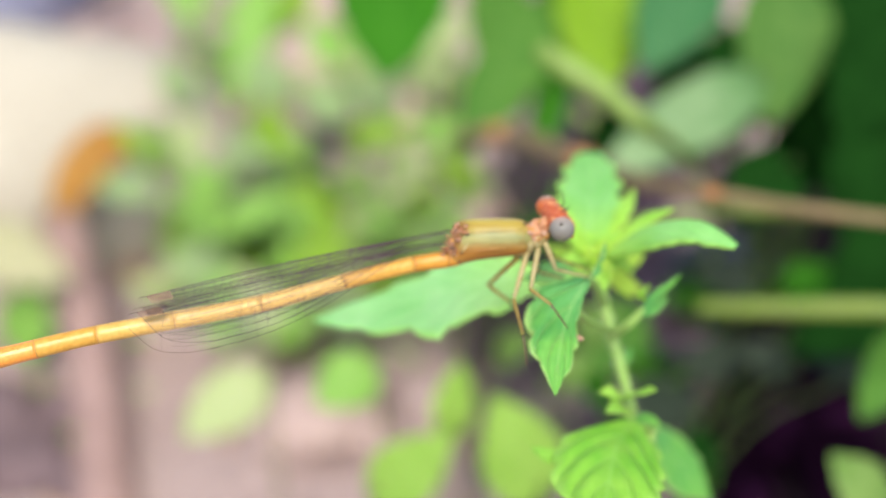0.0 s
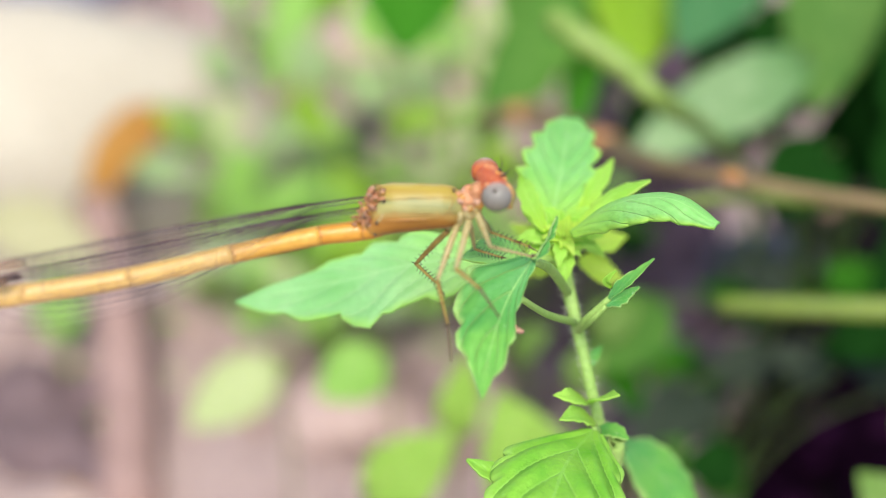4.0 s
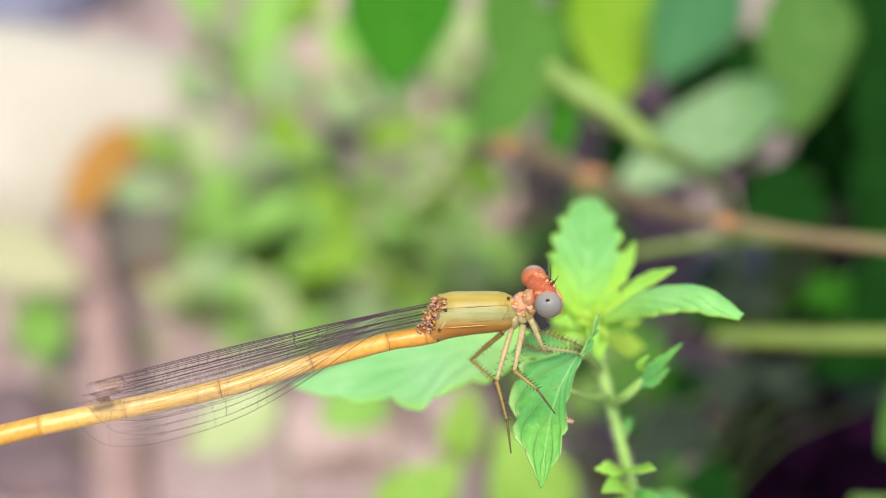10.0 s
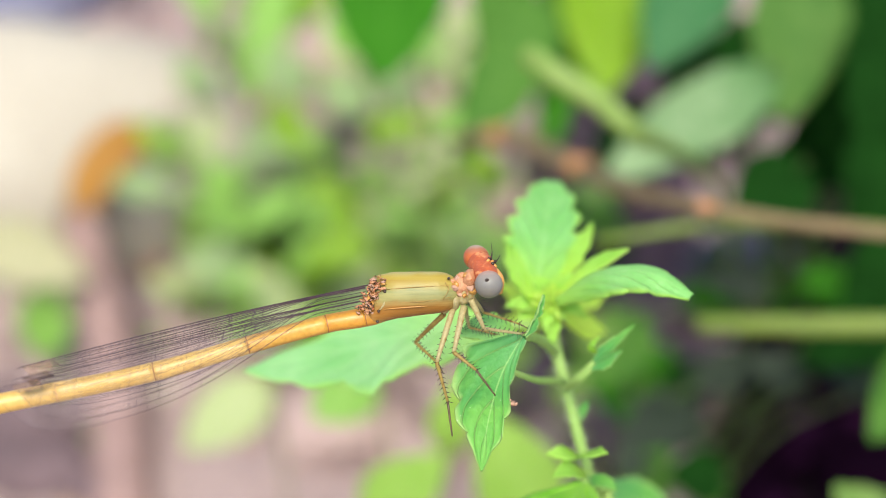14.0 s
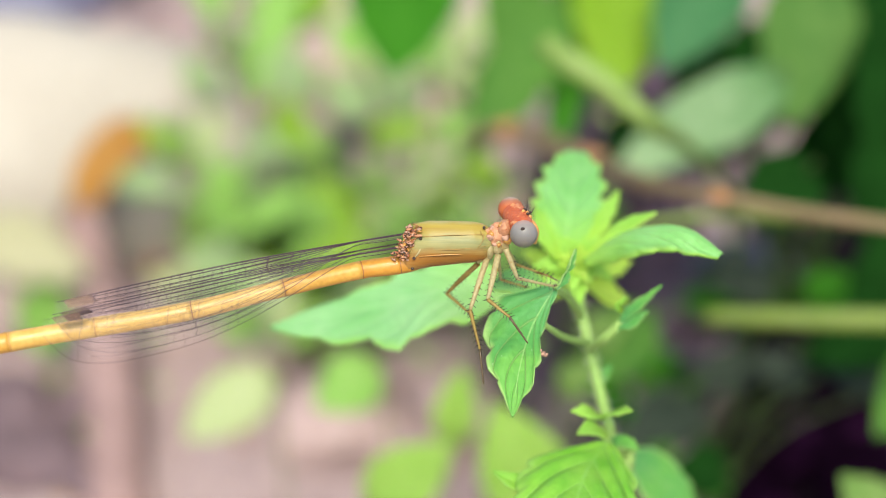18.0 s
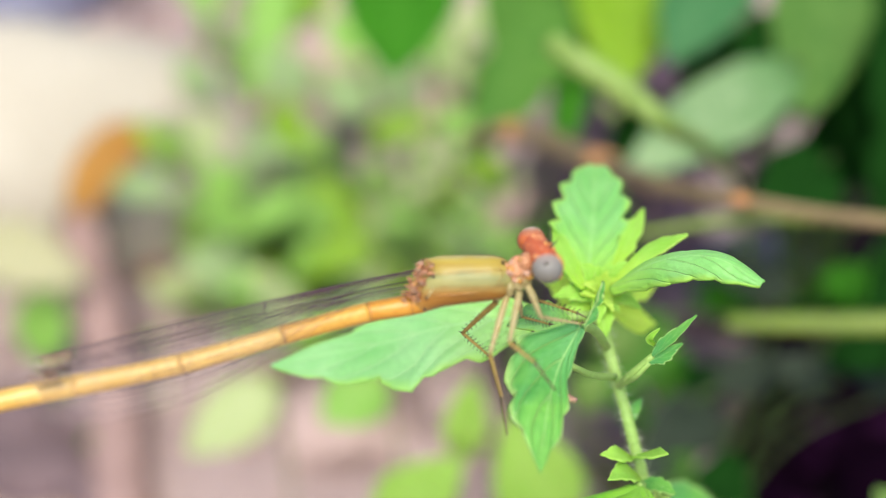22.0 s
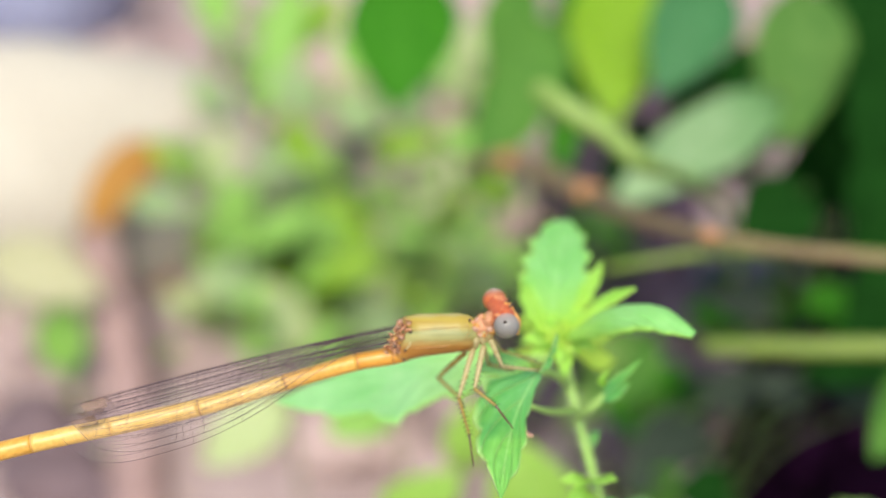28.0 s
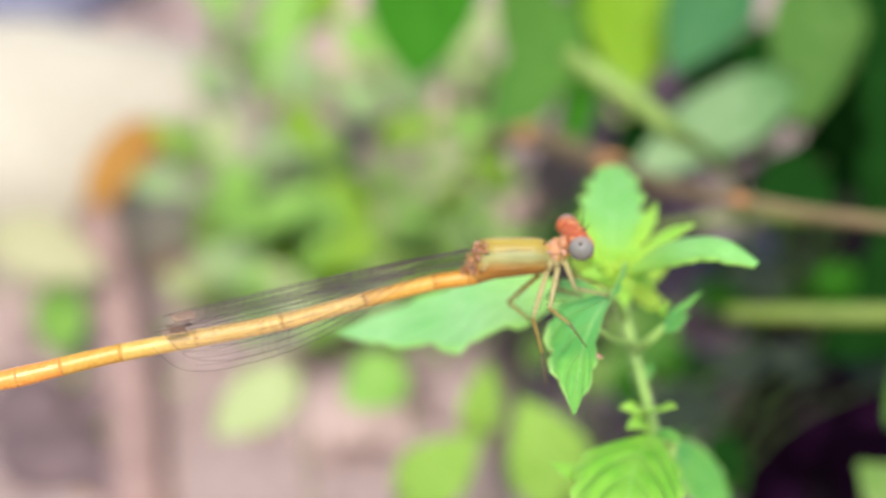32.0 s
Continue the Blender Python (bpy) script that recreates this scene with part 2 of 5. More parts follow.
MAT["stalk"] = surface("olive_stalk", (0.09, 0.15, 0.012), (0.15, 0.21, 0.025), 120.0, 0.5, 900.0, 0.2, 0.0004)
MAT["herb"] = leaf_surface("herb_leaf", (0.26, 0.56, 0.06), (0.42, 0.72, 0.13), (0.50, 0.76, 0.24), 6, 0.4, 0.42, (0.50, 0.72, 0.06), lean=4.0, rim=(0.62, 0.82, 0.22))
MAT["herb_dark"] = leaf_surface("herb_leaf_dark", (0.08, 0.34, 0.09), (0.24, 0.56, 0.09), (0.40, 0.66, 0.22), 4, 0.35, 0.4, (0.10, 0.36, 0.12), 0.7, dots=0.77, lean=4.0, rim=(0.50, 0.70, 0.24))
MAT["dome"] = leaf_surface("dome_leaf", (0.13, 0.42, 0.03), (0.33, 0.62, 0.08), (0.30, 0.58, 0.12), 5, 0.3, 0.36, relief=0.5, gloss=0.35, dots=0.80, lean=4.0, rim=(0.36, 0.62, 0.12))
MAT["mint"] = leaf_surface("mint_leaf", (0.20, 0.55, 0.13), (0.35, 0.69, 0.24), (0.46, 0.75, 0.30), 5, 0.38, 0.4, (0.40, 0.68, 0.08), 0.6, gloss=0.4, lean=4.0, rim=(0.48, 0.76, 0.12))
MAT["pale_mint"] = leaf_surface("pale_mint_leaf", (0.26, 0.62, 0.20), (0.44, 0.76, 0.36), (0.52, 0.80, 0.40), 6, 0.4, 0.36, (0.40, 0.70, 0.14), 0.5, gloss=0.5, lean=4.0, rim=(0.42, 0.74, 0.12))
MAT["tender"] = leaf_surface("tender_leaf", (0.34, 0.66, 0.09), (0.48, 0.78, 0.15), (0.58, 0.82, 0.26), 4, 0.5, 0.5, (0.46, 0.72, 0.06), rim=(0.58, 0.82, 0.22))
MAT["seedling"] = leaf_surface("seedling_leaf", (0.30, 0.50, 0.08), (0.42, 0.62, 0.14), (0.46, 0.64, 0.20), 6, 0.5, 0.6)
MAT["pale_green"] = leaf_surface("pale_green_leaf", (0.14, 0.27, 0.05), (0.24, 0.37, 0.10), (0.26, 0.39, 0.11), 7, 0.35, 0.42)
MAT["young"] = leaf_surface("young_leaf", (0.48, 0.74, 0.10), (0.60, 0.84, 0.17), (0.66, 0.86, 0.28), 4, 0.55, 0.5)
MAT["light"] = leaf_surface("light_leaf", (0.20, 0.42, 0.065), (0.32, 0.54, 0.12), (0.34, 0.55, 0.15), 7, 0.4)
MAT["lime"] = leaf_surface("lime_leaf", (0.19, 0.37, 0.012), (0.30, 0.49, 0.03), (0.32, 0.50, 0.06), 6, 0.45)
MAT["pale"] = leaf_surface("pale_leaf", (0.38, 0.46, 0.20), (0.47, 0.54, 0.27), (0.47, 0.54, 0.30), 5, 0.35)
MAT["straw"] = leaf_surface("straw_leaf", (0.36, 0.36, 0.19), (0.46, 0.44, 0.26), (0.46, 0.44, 0.28), 6, 0.25)
MAT["frost"] = leaf_surface("frosted_leaf", (0.10, 0.22, 0.07), (0.27, 0.39, 0.20), (0.27, 0.39, 0.20), 7, 0.2, 0.42, (0.07, 0.20, 0.05))
MAT["fern"] = leaf_surface("soft_leaf", (0.055, 0.16, 0.025), (0.12, 0.25, 0.05), (0.13, 0.26, 0.06), 7, 0.35, 0.6, gloss=0.15)
MAT["moss"] = leaf_surface("moss_green_leaf", (0.16, 0.29, 0.06), (0.26, 0.40, 0.11), (0.28, 0.42, 0.14), 6, 0.4, 0.6, gloss=0.15)
MAT["sage_leaf"] = leaf_surface("sage_green_leaf", (0.20, 0.32, 0.12), (0.32, 0.42, 0.20), (0.34, 0.44, 0.22), 7, 0.3, 0.6)
# Grey-green darkened in the colour itself to look shaded.
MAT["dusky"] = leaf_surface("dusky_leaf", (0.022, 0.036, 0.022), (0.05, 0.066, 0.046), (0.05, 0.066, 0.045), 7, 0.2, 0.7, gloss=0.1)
MAT["mid"] = leaf_surface("broad_leaf", (0.05, 0.165, 0.02), (0.105, 0.25, 0.035), (0.12, 0.26, 0.05), 8, 0.3, 0.6, gloss=0.15)
MAT["deep"] = leaf_surface("deep_leaf", (0.025, 0.15, 0.005), (0.05, 0.23, 0.01), (0.07, 0.24, 0.02), 8, 0.3, 0.6, gloss=0.12)
# Leaf green taken nearly to black: shade painted in as colour.
MAT["shade"] = leaf_surface("shaded_leaf", (0.004, 0.028, 0.003), (0.010, 0.055, 0.007), (0.014, 0.06, 0.010), 8, 0.25, 0.8, gloss=0.04)
MAT["cool"] = leaf_surface("cool_leaf", (0.035, 0.15, 0.045), (0.075, 0.23, 0.08), (0.10, 0.26, 0.10), 8, 0.3)


# ---- building helpers ----
def root_of(ob):
    while ob.parent:
        ob = ob.parent
    return ob


def part(name, bm, material, parent=None, label="", smooth=True):
    """Links bm, which is in the world's metres, as one mesh under a thing or a part."""
    me = bpy.data.meshes.new(name)
    if parent is not None:
        bm.transform(root_of(parent).matrix_basis.inverted())
    bmesh.ops.recalc_face_normals(bm, faces=bm.faces)
    bm.to_mesh(me)
    bm.free()
    me.materials.append(material)
    if smooth:
        me.polygons.foreach_set("use_smooth", [True] * len(me.polygons))
    ob = new(name, me)
    ob.parent = parent
    return tagged(ob, label)


def thing(name, place, label, category, group=""):
    ob = new(name)
    ob.matrix_basis = place if isinstance(place, Matrix) else Matrix.Translation(place)
    ob.empty_display_size = 0.005
    return tagged(ob, label, category, group)


def spline(points, n):
    """n + 1 places on a smooth curve through points."""
    p = [Vector(q) for q in points]
    p = [2 * p[0] - p[1]] + p + [2 * p[-1] - p[-2]]
    out = []
    for i in range(n + 1):
        s = i / n * (len(p) - 3)
        k = min(int(s), len(p) - 4)
        f = s - k
        a, b, c, d = p[k:k + 4]
        out.append(0.5 * (2 * b + (c - a) * f + (2 * a - 5 * b + 4 * c - d) * f * f + (3 * b - a - 3 * c + d) * f ** 3))
    return out


def lerp(values, f):
    s = f * (len(values) - 1)
    k = min(int(s), len(values) - 2)
    return values[k] + (values[k + 1] - values[k]) * (s - k)


def tube(points, radii, n=12, segs=10, bm=None, flat=1.0, wobble=0.0, seed=0):
    """A closed round rod along a smooth curve; radii are spread evenly along it."""
    bm = bm or bmesh.new()
    line = spline(points, n)
    side = None
    rings = []
    rnd = random.Random(seed)
    for i, c in enumerate(line):
        d = (line[min(i + 1, n)] - line[max(i - 1, 0)]).normalized()
        if side is None:
            side = d.orthogonal().normalized()
        side = (side - d * side.dot(d)).normalized()
        up = d.cross(side)
        r = lerp(radii, i / n)
        rings.append([bm.verts.new(c + (side * math.cos(a) + up * math.sin(a) * flat) * r * (1 + wobble * rnd.uniform(-1, 1)))
                      for a in [2 * math.pi * k / segs for k in range(segs)]])
    for a, b in zip(rings, rings[1:]):
        for k in range(segs):
            bm.faces.new((a[k], a[(k + 1) % segs], b[(k + 1) % segs], b[k]))
    bm.faces.new(rings[0][::-1])
    bm.faces.new(rings[-1])
    return bm


def blade(base, tip, width, up=(0, -0.5, 0.85), arch=0.0, teeth=0, bite=0.25, cup=0.1, pucker=0.0, nu=24, nv=8, thick=0.00015, full=0.42, twist=0.0, wave=0.0, blunt=0.85, bend=(0, 0, 0), bm=None, seed=0):
    """A leaf blade from base to tip: ovate, toothed, arched along, cupped across, puckered between its veins, with a real thickness."""
    bm = bm or bmesh.new()
    base, tip, up = Vector(base), Vector(tip), Vector(up)
    axis = tip - base
    length = axis.length
    up = (up - axis * (up.dot(axis) / length ** 2)).normalized()
    ctrl = (base + tip) / 2 + up * arch * length + Vector(bend) * length
    uv = bm.loops.layers.uv.verify()
    grids = ([], [])
    rnd = random.Random(seed)
    phase = rnd.uniform(0, 6)
    peak = full ** (full / (1 - full)) if full < 0.5 else 1
    coords = {}
    for i in range(nu + 1):
        u = i / nu
        c = base * (1 - u) ** 2 + ctrl * 2 * u * (1 - u) + tip * u * u
        d = (2 * (1 - u) * (ctrl - base) + 2 * u * (tip - ctrl)).normalized()
        n = (up - d * up.dot(d)).normalized()
        n = Matrix.Rotation(radians(twist) * u, 3, d) @ n
        s = d.cross(n)
        shape = math.sin(math.pi * u ** (math.log(0.5) / math.log(full))) ** blunt
        half = width / 2 * max(shape, 0.0) + width * 0.012
        rows = ([], [])
        for j in range(nv + 1):
            v = 2 * j / nv - 1
            reach = half
            if teeth and abs(v) > 0.7:
                saw = (u * teeth + (0.3 if v > 0 else 0) + 0.15 * math.sin(u * 17 + phase)) % 1.0
                reach = half * (1 - bite * (1 - saw ** 0.6 * (1 if saw < 0.8 else (1 - saw) * 5)) * (abs(v) - 0.7) / 0.3)
            lift = cup * abs(v) ** 1.6 * half + wave * width * math.sin(u * 9 + phase + v * 2) * abs(v)
            if pucker:
                lift += pucker * width * abs(math.sin(math.pi * (u * 7 - abs(v) * 1.3))) * min(1, 4 * abs(v)) * (1 - abs(v) ** 4)
            place = c + s * v * reach + n * lift
            for g, off in ((0, 0.5), (1, -0.5)):
                vert = bm.verts.new(place + n * off * thick)
                rows[g].append(vert)
                coords[vert] = (u, (v + 1) / 2)
        grids[0].append(rows[0])
        grids[1].append(rows[1])
    faces = []
    for g, grid in enumerate(grids):
        for i in range(nu):
            for j in range(nv):
                q = (grid[i][j], grid[i + 1][j], grid[i + 1][j + 1], grid[i][j + 1])
                faces.append(bm.faces.new(q if g == 0 else q[::-1]))
    a, b = grids
    rim = [(i, 0) for i in range(nu + 1)] + [(nu, j) for j in range(1, nv + 1)] + [(i, nv) for i in range(nu - 1, -1, -1)] + [(0, j) for j in range(nv - 1, 0, -1)]
    for (i, j), (k, l) in zip(rim, rim[1:] + rim[:1]):
        faces.append(bm.faces.new((a[i][j], b[i][j], b[k][l], a[k][l])))
    for f in faces:
        for loop in f.loops:
            loop[uv].uv = coords[loop.vert]
    return bm


def frond(mid, minus, plus, up, pairs=5, teeth=6, bite=0.2, fold=0.2, pucker=0.08, curl=0.0, lean=4.0, forward=0.25, nu=70, nv=18, thick=0.00016, wave=0.0, round_teeth=False, seed=0):
    """A toothed leaf blade on a bent midrib, with a half-width of its own on each side, quilted between its side veins."""
    bm = bmesh.new()
    uv = bm.loops.layers.uv.verify()
    line, up = spline(mid, nu), Vector(up)
    rnd = random.Random(seed)
    phase = rnd.uniform(0, 1)
    jag = [rnd.uniform(0.55, 1.3) for _ in range(2 * teeth + 6)]
    coords, grids = {}, ([], [])
    for i, c in enumerate(line):
        u = i / nu
        d = (line[min(i + 1, nu)] - line[max(i - 1, 0)]).normalized()
        n = (up - d * up.dot(d)).normalized()
        s = d.cross(n)
        rows = ([], [])
        for j in range(nv + 1):
            v = math.copysign(abs(2 * j / nv - 1) ** 0.85, j - nv / 2)
            a = abs(v)
            half = lerp(minus if v < 0 else plus, u)
            step = u * teeth + (0.4 if v > 0 else 0) + phase
            x = step % 1.0
            tooth = abs(math.sin(math.pi * x)) ** 0.5 if round_teeth else ((x / 0.72) ** 0.8 if x < 0.72 else ((1 - x) / 0.28) ** 0.7)
            cut = bite * jag[int(step) + (teeth + 2 if v > 0 else 0)]
            reach = half * (1 - cut * (1 - tooth) * max(0.0, (a - 0.55) / 0.45) ** 1.3)
            bulge = abs(math.sin(math.pi * (u * pairs - a / 2 * lean))) ** 0.7 * min(1, 3 * a) * (1 - 0.6 * a ** 4)
            lift = fold * a * half + curl * a ** 3 * half + pucker * half * bulge + wave * half * math.sin(u * 11 + phase * 6 + v * 2) * a * a
            place = c + s * v / max(a, 1e-6) * a * reach + n * lift + d * forward * half * a ** 1.5 * (1 - u)
            for g, off in ((0, 0.5), (1, -0.5)):
                vert = bm.verts.new(place + n * off * thick)
                rows[g].append(vert)
                coords[vert] = (u, (v + 1) / 2)
        grids[0].append(rows[0])
        grids[1].append(rows[1])
    a, b = grids
    faces = []
    for g, grid in enumerate(grids):
        for i in range(nu):
            for j in range(nv):
                q = (grid[i][j], grid[i + 1][j], grid[i + 1][j + 1], grid[i][j + 1])
                faces.append(bm.faces.new(q if g == 0 else q[::-1]))
    rim = [(i, 0) for i in range(nu + 1)] + [(nu, j) for j in range(1, nv + 1)] + [(i, nv) for i in range(nu - 1, -1, -1)] + [(0, j) for j in range(nv - 1, 0, -1)]
    for (i, j), (k, l) in zip(rim, rim[1:] + rim[:1]):
        faces.append(bm.faces.new((a[i][j], b[i][j], b[k][l], a[k][l])))
    for f in faces:
        for loop in f.loops:
            loop[uv].uv = coords[loop.vert]
    return bm


def lump(centre, size, turn=0.0, rough=0.18, detail=3, seed=0, bm=None, flat_base=False):
    """A weathered stone or clod with an uneven outline."""
    made = bmesh.new()
    bmesh.ops.create_icosphere(made, subdivisions=detail, radius=1.0)
    shift = Vector((seed * 3.1, seed * 1.7, seed * 0.9))
    spin = Matrix.Rotation(radians(turn), 3, "Z")
    for v in made.verts:
        k = 1 + rough * noise.noise(v.co * 1.4 + shift) + rough * 0.4 * noise.noise(v.co * 4 + shift)
        co = v.co * k
        v.co = spin @ Vector((co.x * size[0], co.y * size[1], co.z * size[2])) + Vector(centre)
    return made


def ball(centre, size, matrix=None, subdivisions=3):
    bm = bmesh.new()
    bmesh.ops.create_icosphere(bm, subdivisions=subdivisions, radius=1.0)
    m = matrix or Matrix.Identity(3)
    for v in bm.verts:
        v.co = m @ Vector((v.co.x * size[0], v.co.y * size[1], v.co.z * size[2])) + Vector(centre)
    return bm


# ---- the ground ----
def ground_at(x, y):
    """Height of the soil: a low bed, with a bank that rises under the dark weeds."""
    f = min(1.0, max(0.0, (x - 0.004 - 0.06 * (y - 0.2)) / 0.06))
    z = 0.012 * noise.noise(Vector((x * 5.1, y * 5.1, 0))) + 0.007 * noise.noise(Vector((x * 18, y * 18, 3)))
    near = max(0.0, 1 - max(abs(x), abs(y - 0.4)) / 1.4)
    return (z - 0.004) * min(1, near * 4) + 0.112 * f * f * (3 - 2 * f) * min(1, near * 2)


def make_ground():
    bm = bmesh.new()
    steps = [-400, -120, -40, -12, -4, -2.0, -1.3] + [round(-0.9 + 0.0125 * k, 4) for k in range(145)] + [1.3, 2.0, 4, 12, 40, 120, 400]
    grid = []
    for x in steps:
        row = []
        for y in steps:
            row.append(bm.verts.new((x, y + 0.4, ground_at(x, y + 0.4))))
        grid.append(row)
    for i in range(len(steps) - 1):
        for j in range(len(steps) - 1):
            bm.faces.new((grid[i][j], grid[i + 1][j], grid[i + 1][j + 1], grid[i][j + 1]))
    tagged(part("ground", bm, MAT["soil"]), "mauve-brown bare garden soil with crumbs", "ground", kind="structure")
    crumbs = bmesh.new()
    rnd = random.Random(5)
    for _ in range(420):
        x, y = rnd.uniform(-0.5, 0.3), rnd.uniform(0.15, 1.2)
        r = rnd.uniform(0.002, 0.008)
        turn = Matrix.Rotation(rnd.uniform(0, 6), 3, "Z")
        z = ground_at(x, y)
        made = bmesh.ops.create_icosphere(crumbs, subdivisions=1, radius=r)
        for v in made["verts"]:
            v.co = turn @ Vector((v.co.x * rnd.uniform(0.7, 1.3), v.co.y * rnd.uniform(0.7, 1.2), v.co.z * 0.7)) + Vector((x, y, z + r * 0.3))
    chips = bmesh.new()
    for k in range(420):
        x, y = rnd.uniform(-0.35, 0.10), rnd.uniform(0.22, 0.97)
        z = ground_at(x, y) + 0.001
        a, size = rnd.uniform(0, 6.3), rnd.uniform(0.005, 0.016)
        base = Vector((x, y, z))
        blade(base, base + Vector((math.cos(a), math.sin(a), rnd.uniform(0, 0.8))) * size, size * rnd.uniform(0.35, 0.7), (rnd.uniform(-0.5, 0.5), -0.4, 1), 0.15, nu=5, nv=2, bm=chips, seed=k)
    tagged(part("leaf_litter", chips, MAT["chips"]), "small fallen leaves and seedlings scattered on the soil", "litter", kind="stuff")
    tagged(part("soil_crumbs", crumbs, MAT["crumb"]), "small crumbs of dry pinkish soil on the ground", "soil", kind="stuff")


def soil_patch(name, centre, reach, mat, label, category, seed, rise=0.005):
    """A thin heap in another soil colour that follows the ground, with a ragged outline."""
    bm = bmesh.new()
    rings = [[bm.verts.new((*centre, ground_at(*centre) + rise))]]
    for i in range(1, 13):
        ring = []
        for k in range(48):
            a = 2 * math.pi * k / 48
            rag = 1 + 0.5 * noise.noise(Vector((math.cos(a) * 1.7, math.sin(a) * 1.7, seed)))
            x, y = centre[0] + math.cos(a) * reach[0] * rag * i / 12, centre[1] + math.sin(a) * reach[1] * rag * i / 12
            bumps = 0.5 + 0.9 * noise.noise(Vector((x * 70, y * 70, seed)))
            ring.append(bm.verts.new((x, y, ground_at(x, y) + (rise * (1 + bumps) * (1 - (i / 12) ** 2) if i < 12 else -0.004))))
        rings.append(ring)
    for k in range(48):
        bm.faces.new((rings[0][0], rings[1][k], rings[1][(k + 1) % 48]))
        for a, b in zip(rings[1:], rings[2:]):
            bm.faces.new((a[k], b[k], b[(k + 1) % 48], a[(k + 1) % 48]))
    tagged(part(name, bm, mat), label, category, kind="stuff")


# ---- stones, sticks and litter behind ----
def stone(name, centre, size, mat, label, category="stone", turn=0, seed=1, rough=0.18, group="", sunk=0.72):
    c = Vector(centre)
    ob = part(name, lump((0, 0, 0), size, turn, rough, 3, seed), mat)
    ob.location = (c.x, c.y, ground_at(c.x, c.y) + size[2] * sunk)
    return tagged(ob, label, category, group)


def make_litter():
    stone("boulder", (-0.1900, 0.4750, 0.0001), (0.1080, 0.0600, 0.0800), MAT["cream"], "large cream limestone lump half sunk in the soil", turn=10, seed=2, rough=0.12, sunk=0.25)
    stone("stone", (-0.2559, 0.7025, 0.0001), (0.0595, 0.0350, 0.0665), MAT["blue"], "bluish grey stone behind the cream one", seed=4)
    for k, (g, s) in enumerate((((-0.0688, 0.6248, 0.0001), 0.0298), ((-0.0764, 0.6934, 0.0001), 0.0350), ((-0.0135, 0.5779, 0.0001), 0.0192), ((-0.0470, 0.5170, 0.0001), 0.0158), ((0.0230, 0.4700, 0.0001), 0.0200), ((-0.0435, 0.3275, 0.0001), 0.0227), ((-0.0695, 0.3725, 0.0001), 0.0140), ((-0.0253, 0.3262, 0.0001), 0.0150), ((0.0040, 0.3330, 0.0001), 0.0180), ((-0.0100, 0.3120, 0.0001), 0.0120))):
        stone("stone", g, (s, s * 0.85, s * 0.6), MAT["pink"], "rounded pinkish tan stone on the soil", turn=40 * k, seed=10 + k, group="pink stones")
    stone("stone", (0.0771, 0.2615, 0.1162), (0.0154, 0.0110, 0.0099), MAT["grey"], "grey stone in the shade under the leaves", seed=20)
    # Clods added to hold the gap's deep shade as black colour.
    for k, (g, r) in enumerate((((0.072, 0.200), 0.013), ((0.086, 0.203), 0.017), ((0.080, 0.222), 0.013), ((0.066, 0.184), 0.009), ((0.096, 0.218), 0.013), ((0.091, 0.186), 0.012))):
        stone("shade_clod", (*g, 0), (r, r * 0.85, r * 0.75), MAT["gap_shade"], "near-black clod standing in for the deep shade between plants", "clod", 37 * k, 21 + k, 0.6, "humus clods", 0.9)
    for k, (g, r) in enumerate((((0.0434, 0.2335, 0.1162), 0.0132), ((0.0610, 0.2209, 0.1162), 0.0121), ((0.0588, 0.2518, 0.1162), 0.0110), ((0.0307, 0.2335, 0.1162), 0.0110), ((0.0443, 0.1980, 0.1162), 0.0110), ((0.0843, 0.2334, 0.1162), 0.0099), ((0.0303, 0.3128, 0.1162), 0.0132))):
        stone("soil_clod", g, (r, r * 0.8, r * 0.7), MAT["mauve"], "greyish mauve clod of soil under the weeds", "clod", 50 * k, 70 + k, 0.35, "soil clods")
    for k, (g, r) in enumerate((((-0.1500, 0.3130), 0.016), ((-0.1430, 0.3430), 0.010), ((-0.1660, 0.3420), 0.015), ((-0.1240, 0.3000), 0.010))):
        stone("soil_clod", (*g, 0), (r * 1.3, r, r * 0.5), MAT["clod"], "dull mauve-brown clod of soil lying in the bed", "clod", 50 * k, 90 + k, 0.4, "bed clods")
    stick = thing("stick", (-0.1164, 0.3051, 0.0001), "pinkish brown weathered wooden stick leaning upright in the soil", "stick")
    part("bark", tube([(-0.1097, 0.2792, 0.0001), (-0.1302, 0.3562, 0.0141), (-0.1495, 0.4082, 0.0428)], [0.0108, 0.0098, 0.0088], 14, 12, wobble=0.06), MAT["stick"], stick)
    part("broken_end", lump((-0.1498, 0.4087, 0.0433), (0.0092, 0.0088, 0.0052), 0, 0.3, 2, 8), MAT["twig"], stick)
    dry = thing("dry_leaf", (-0.1351, 0.4367, 0.0662), "curled orange-brown dry leaf caught on the stick", "dry leaf")
    part("leaf_blade", blade((-0.1266, 0.4381, 0.0681), (-0.1502, 0.4024, 0.0447), 0.0219, arch=0.25, cup=0.5, wave=0.08, nu=18, nv=8), MAT["dry"], dry)
    part("leaf_stalk", tube([(-0.1266, 0.4381, 0.0681), (-0.1196, 0.4484, 0.0676), (-0.1145, 0.4547, 0.0615)], [0.001, 0.0009, 0.0007], 6, 6), MAT["twig"], dry)
    twig = thing("twig", (0.1026, 0.2620, ground_at(0.1026, 0.2620)), "thin tan and orange-brown dry twig arching over the weeds", "twig")
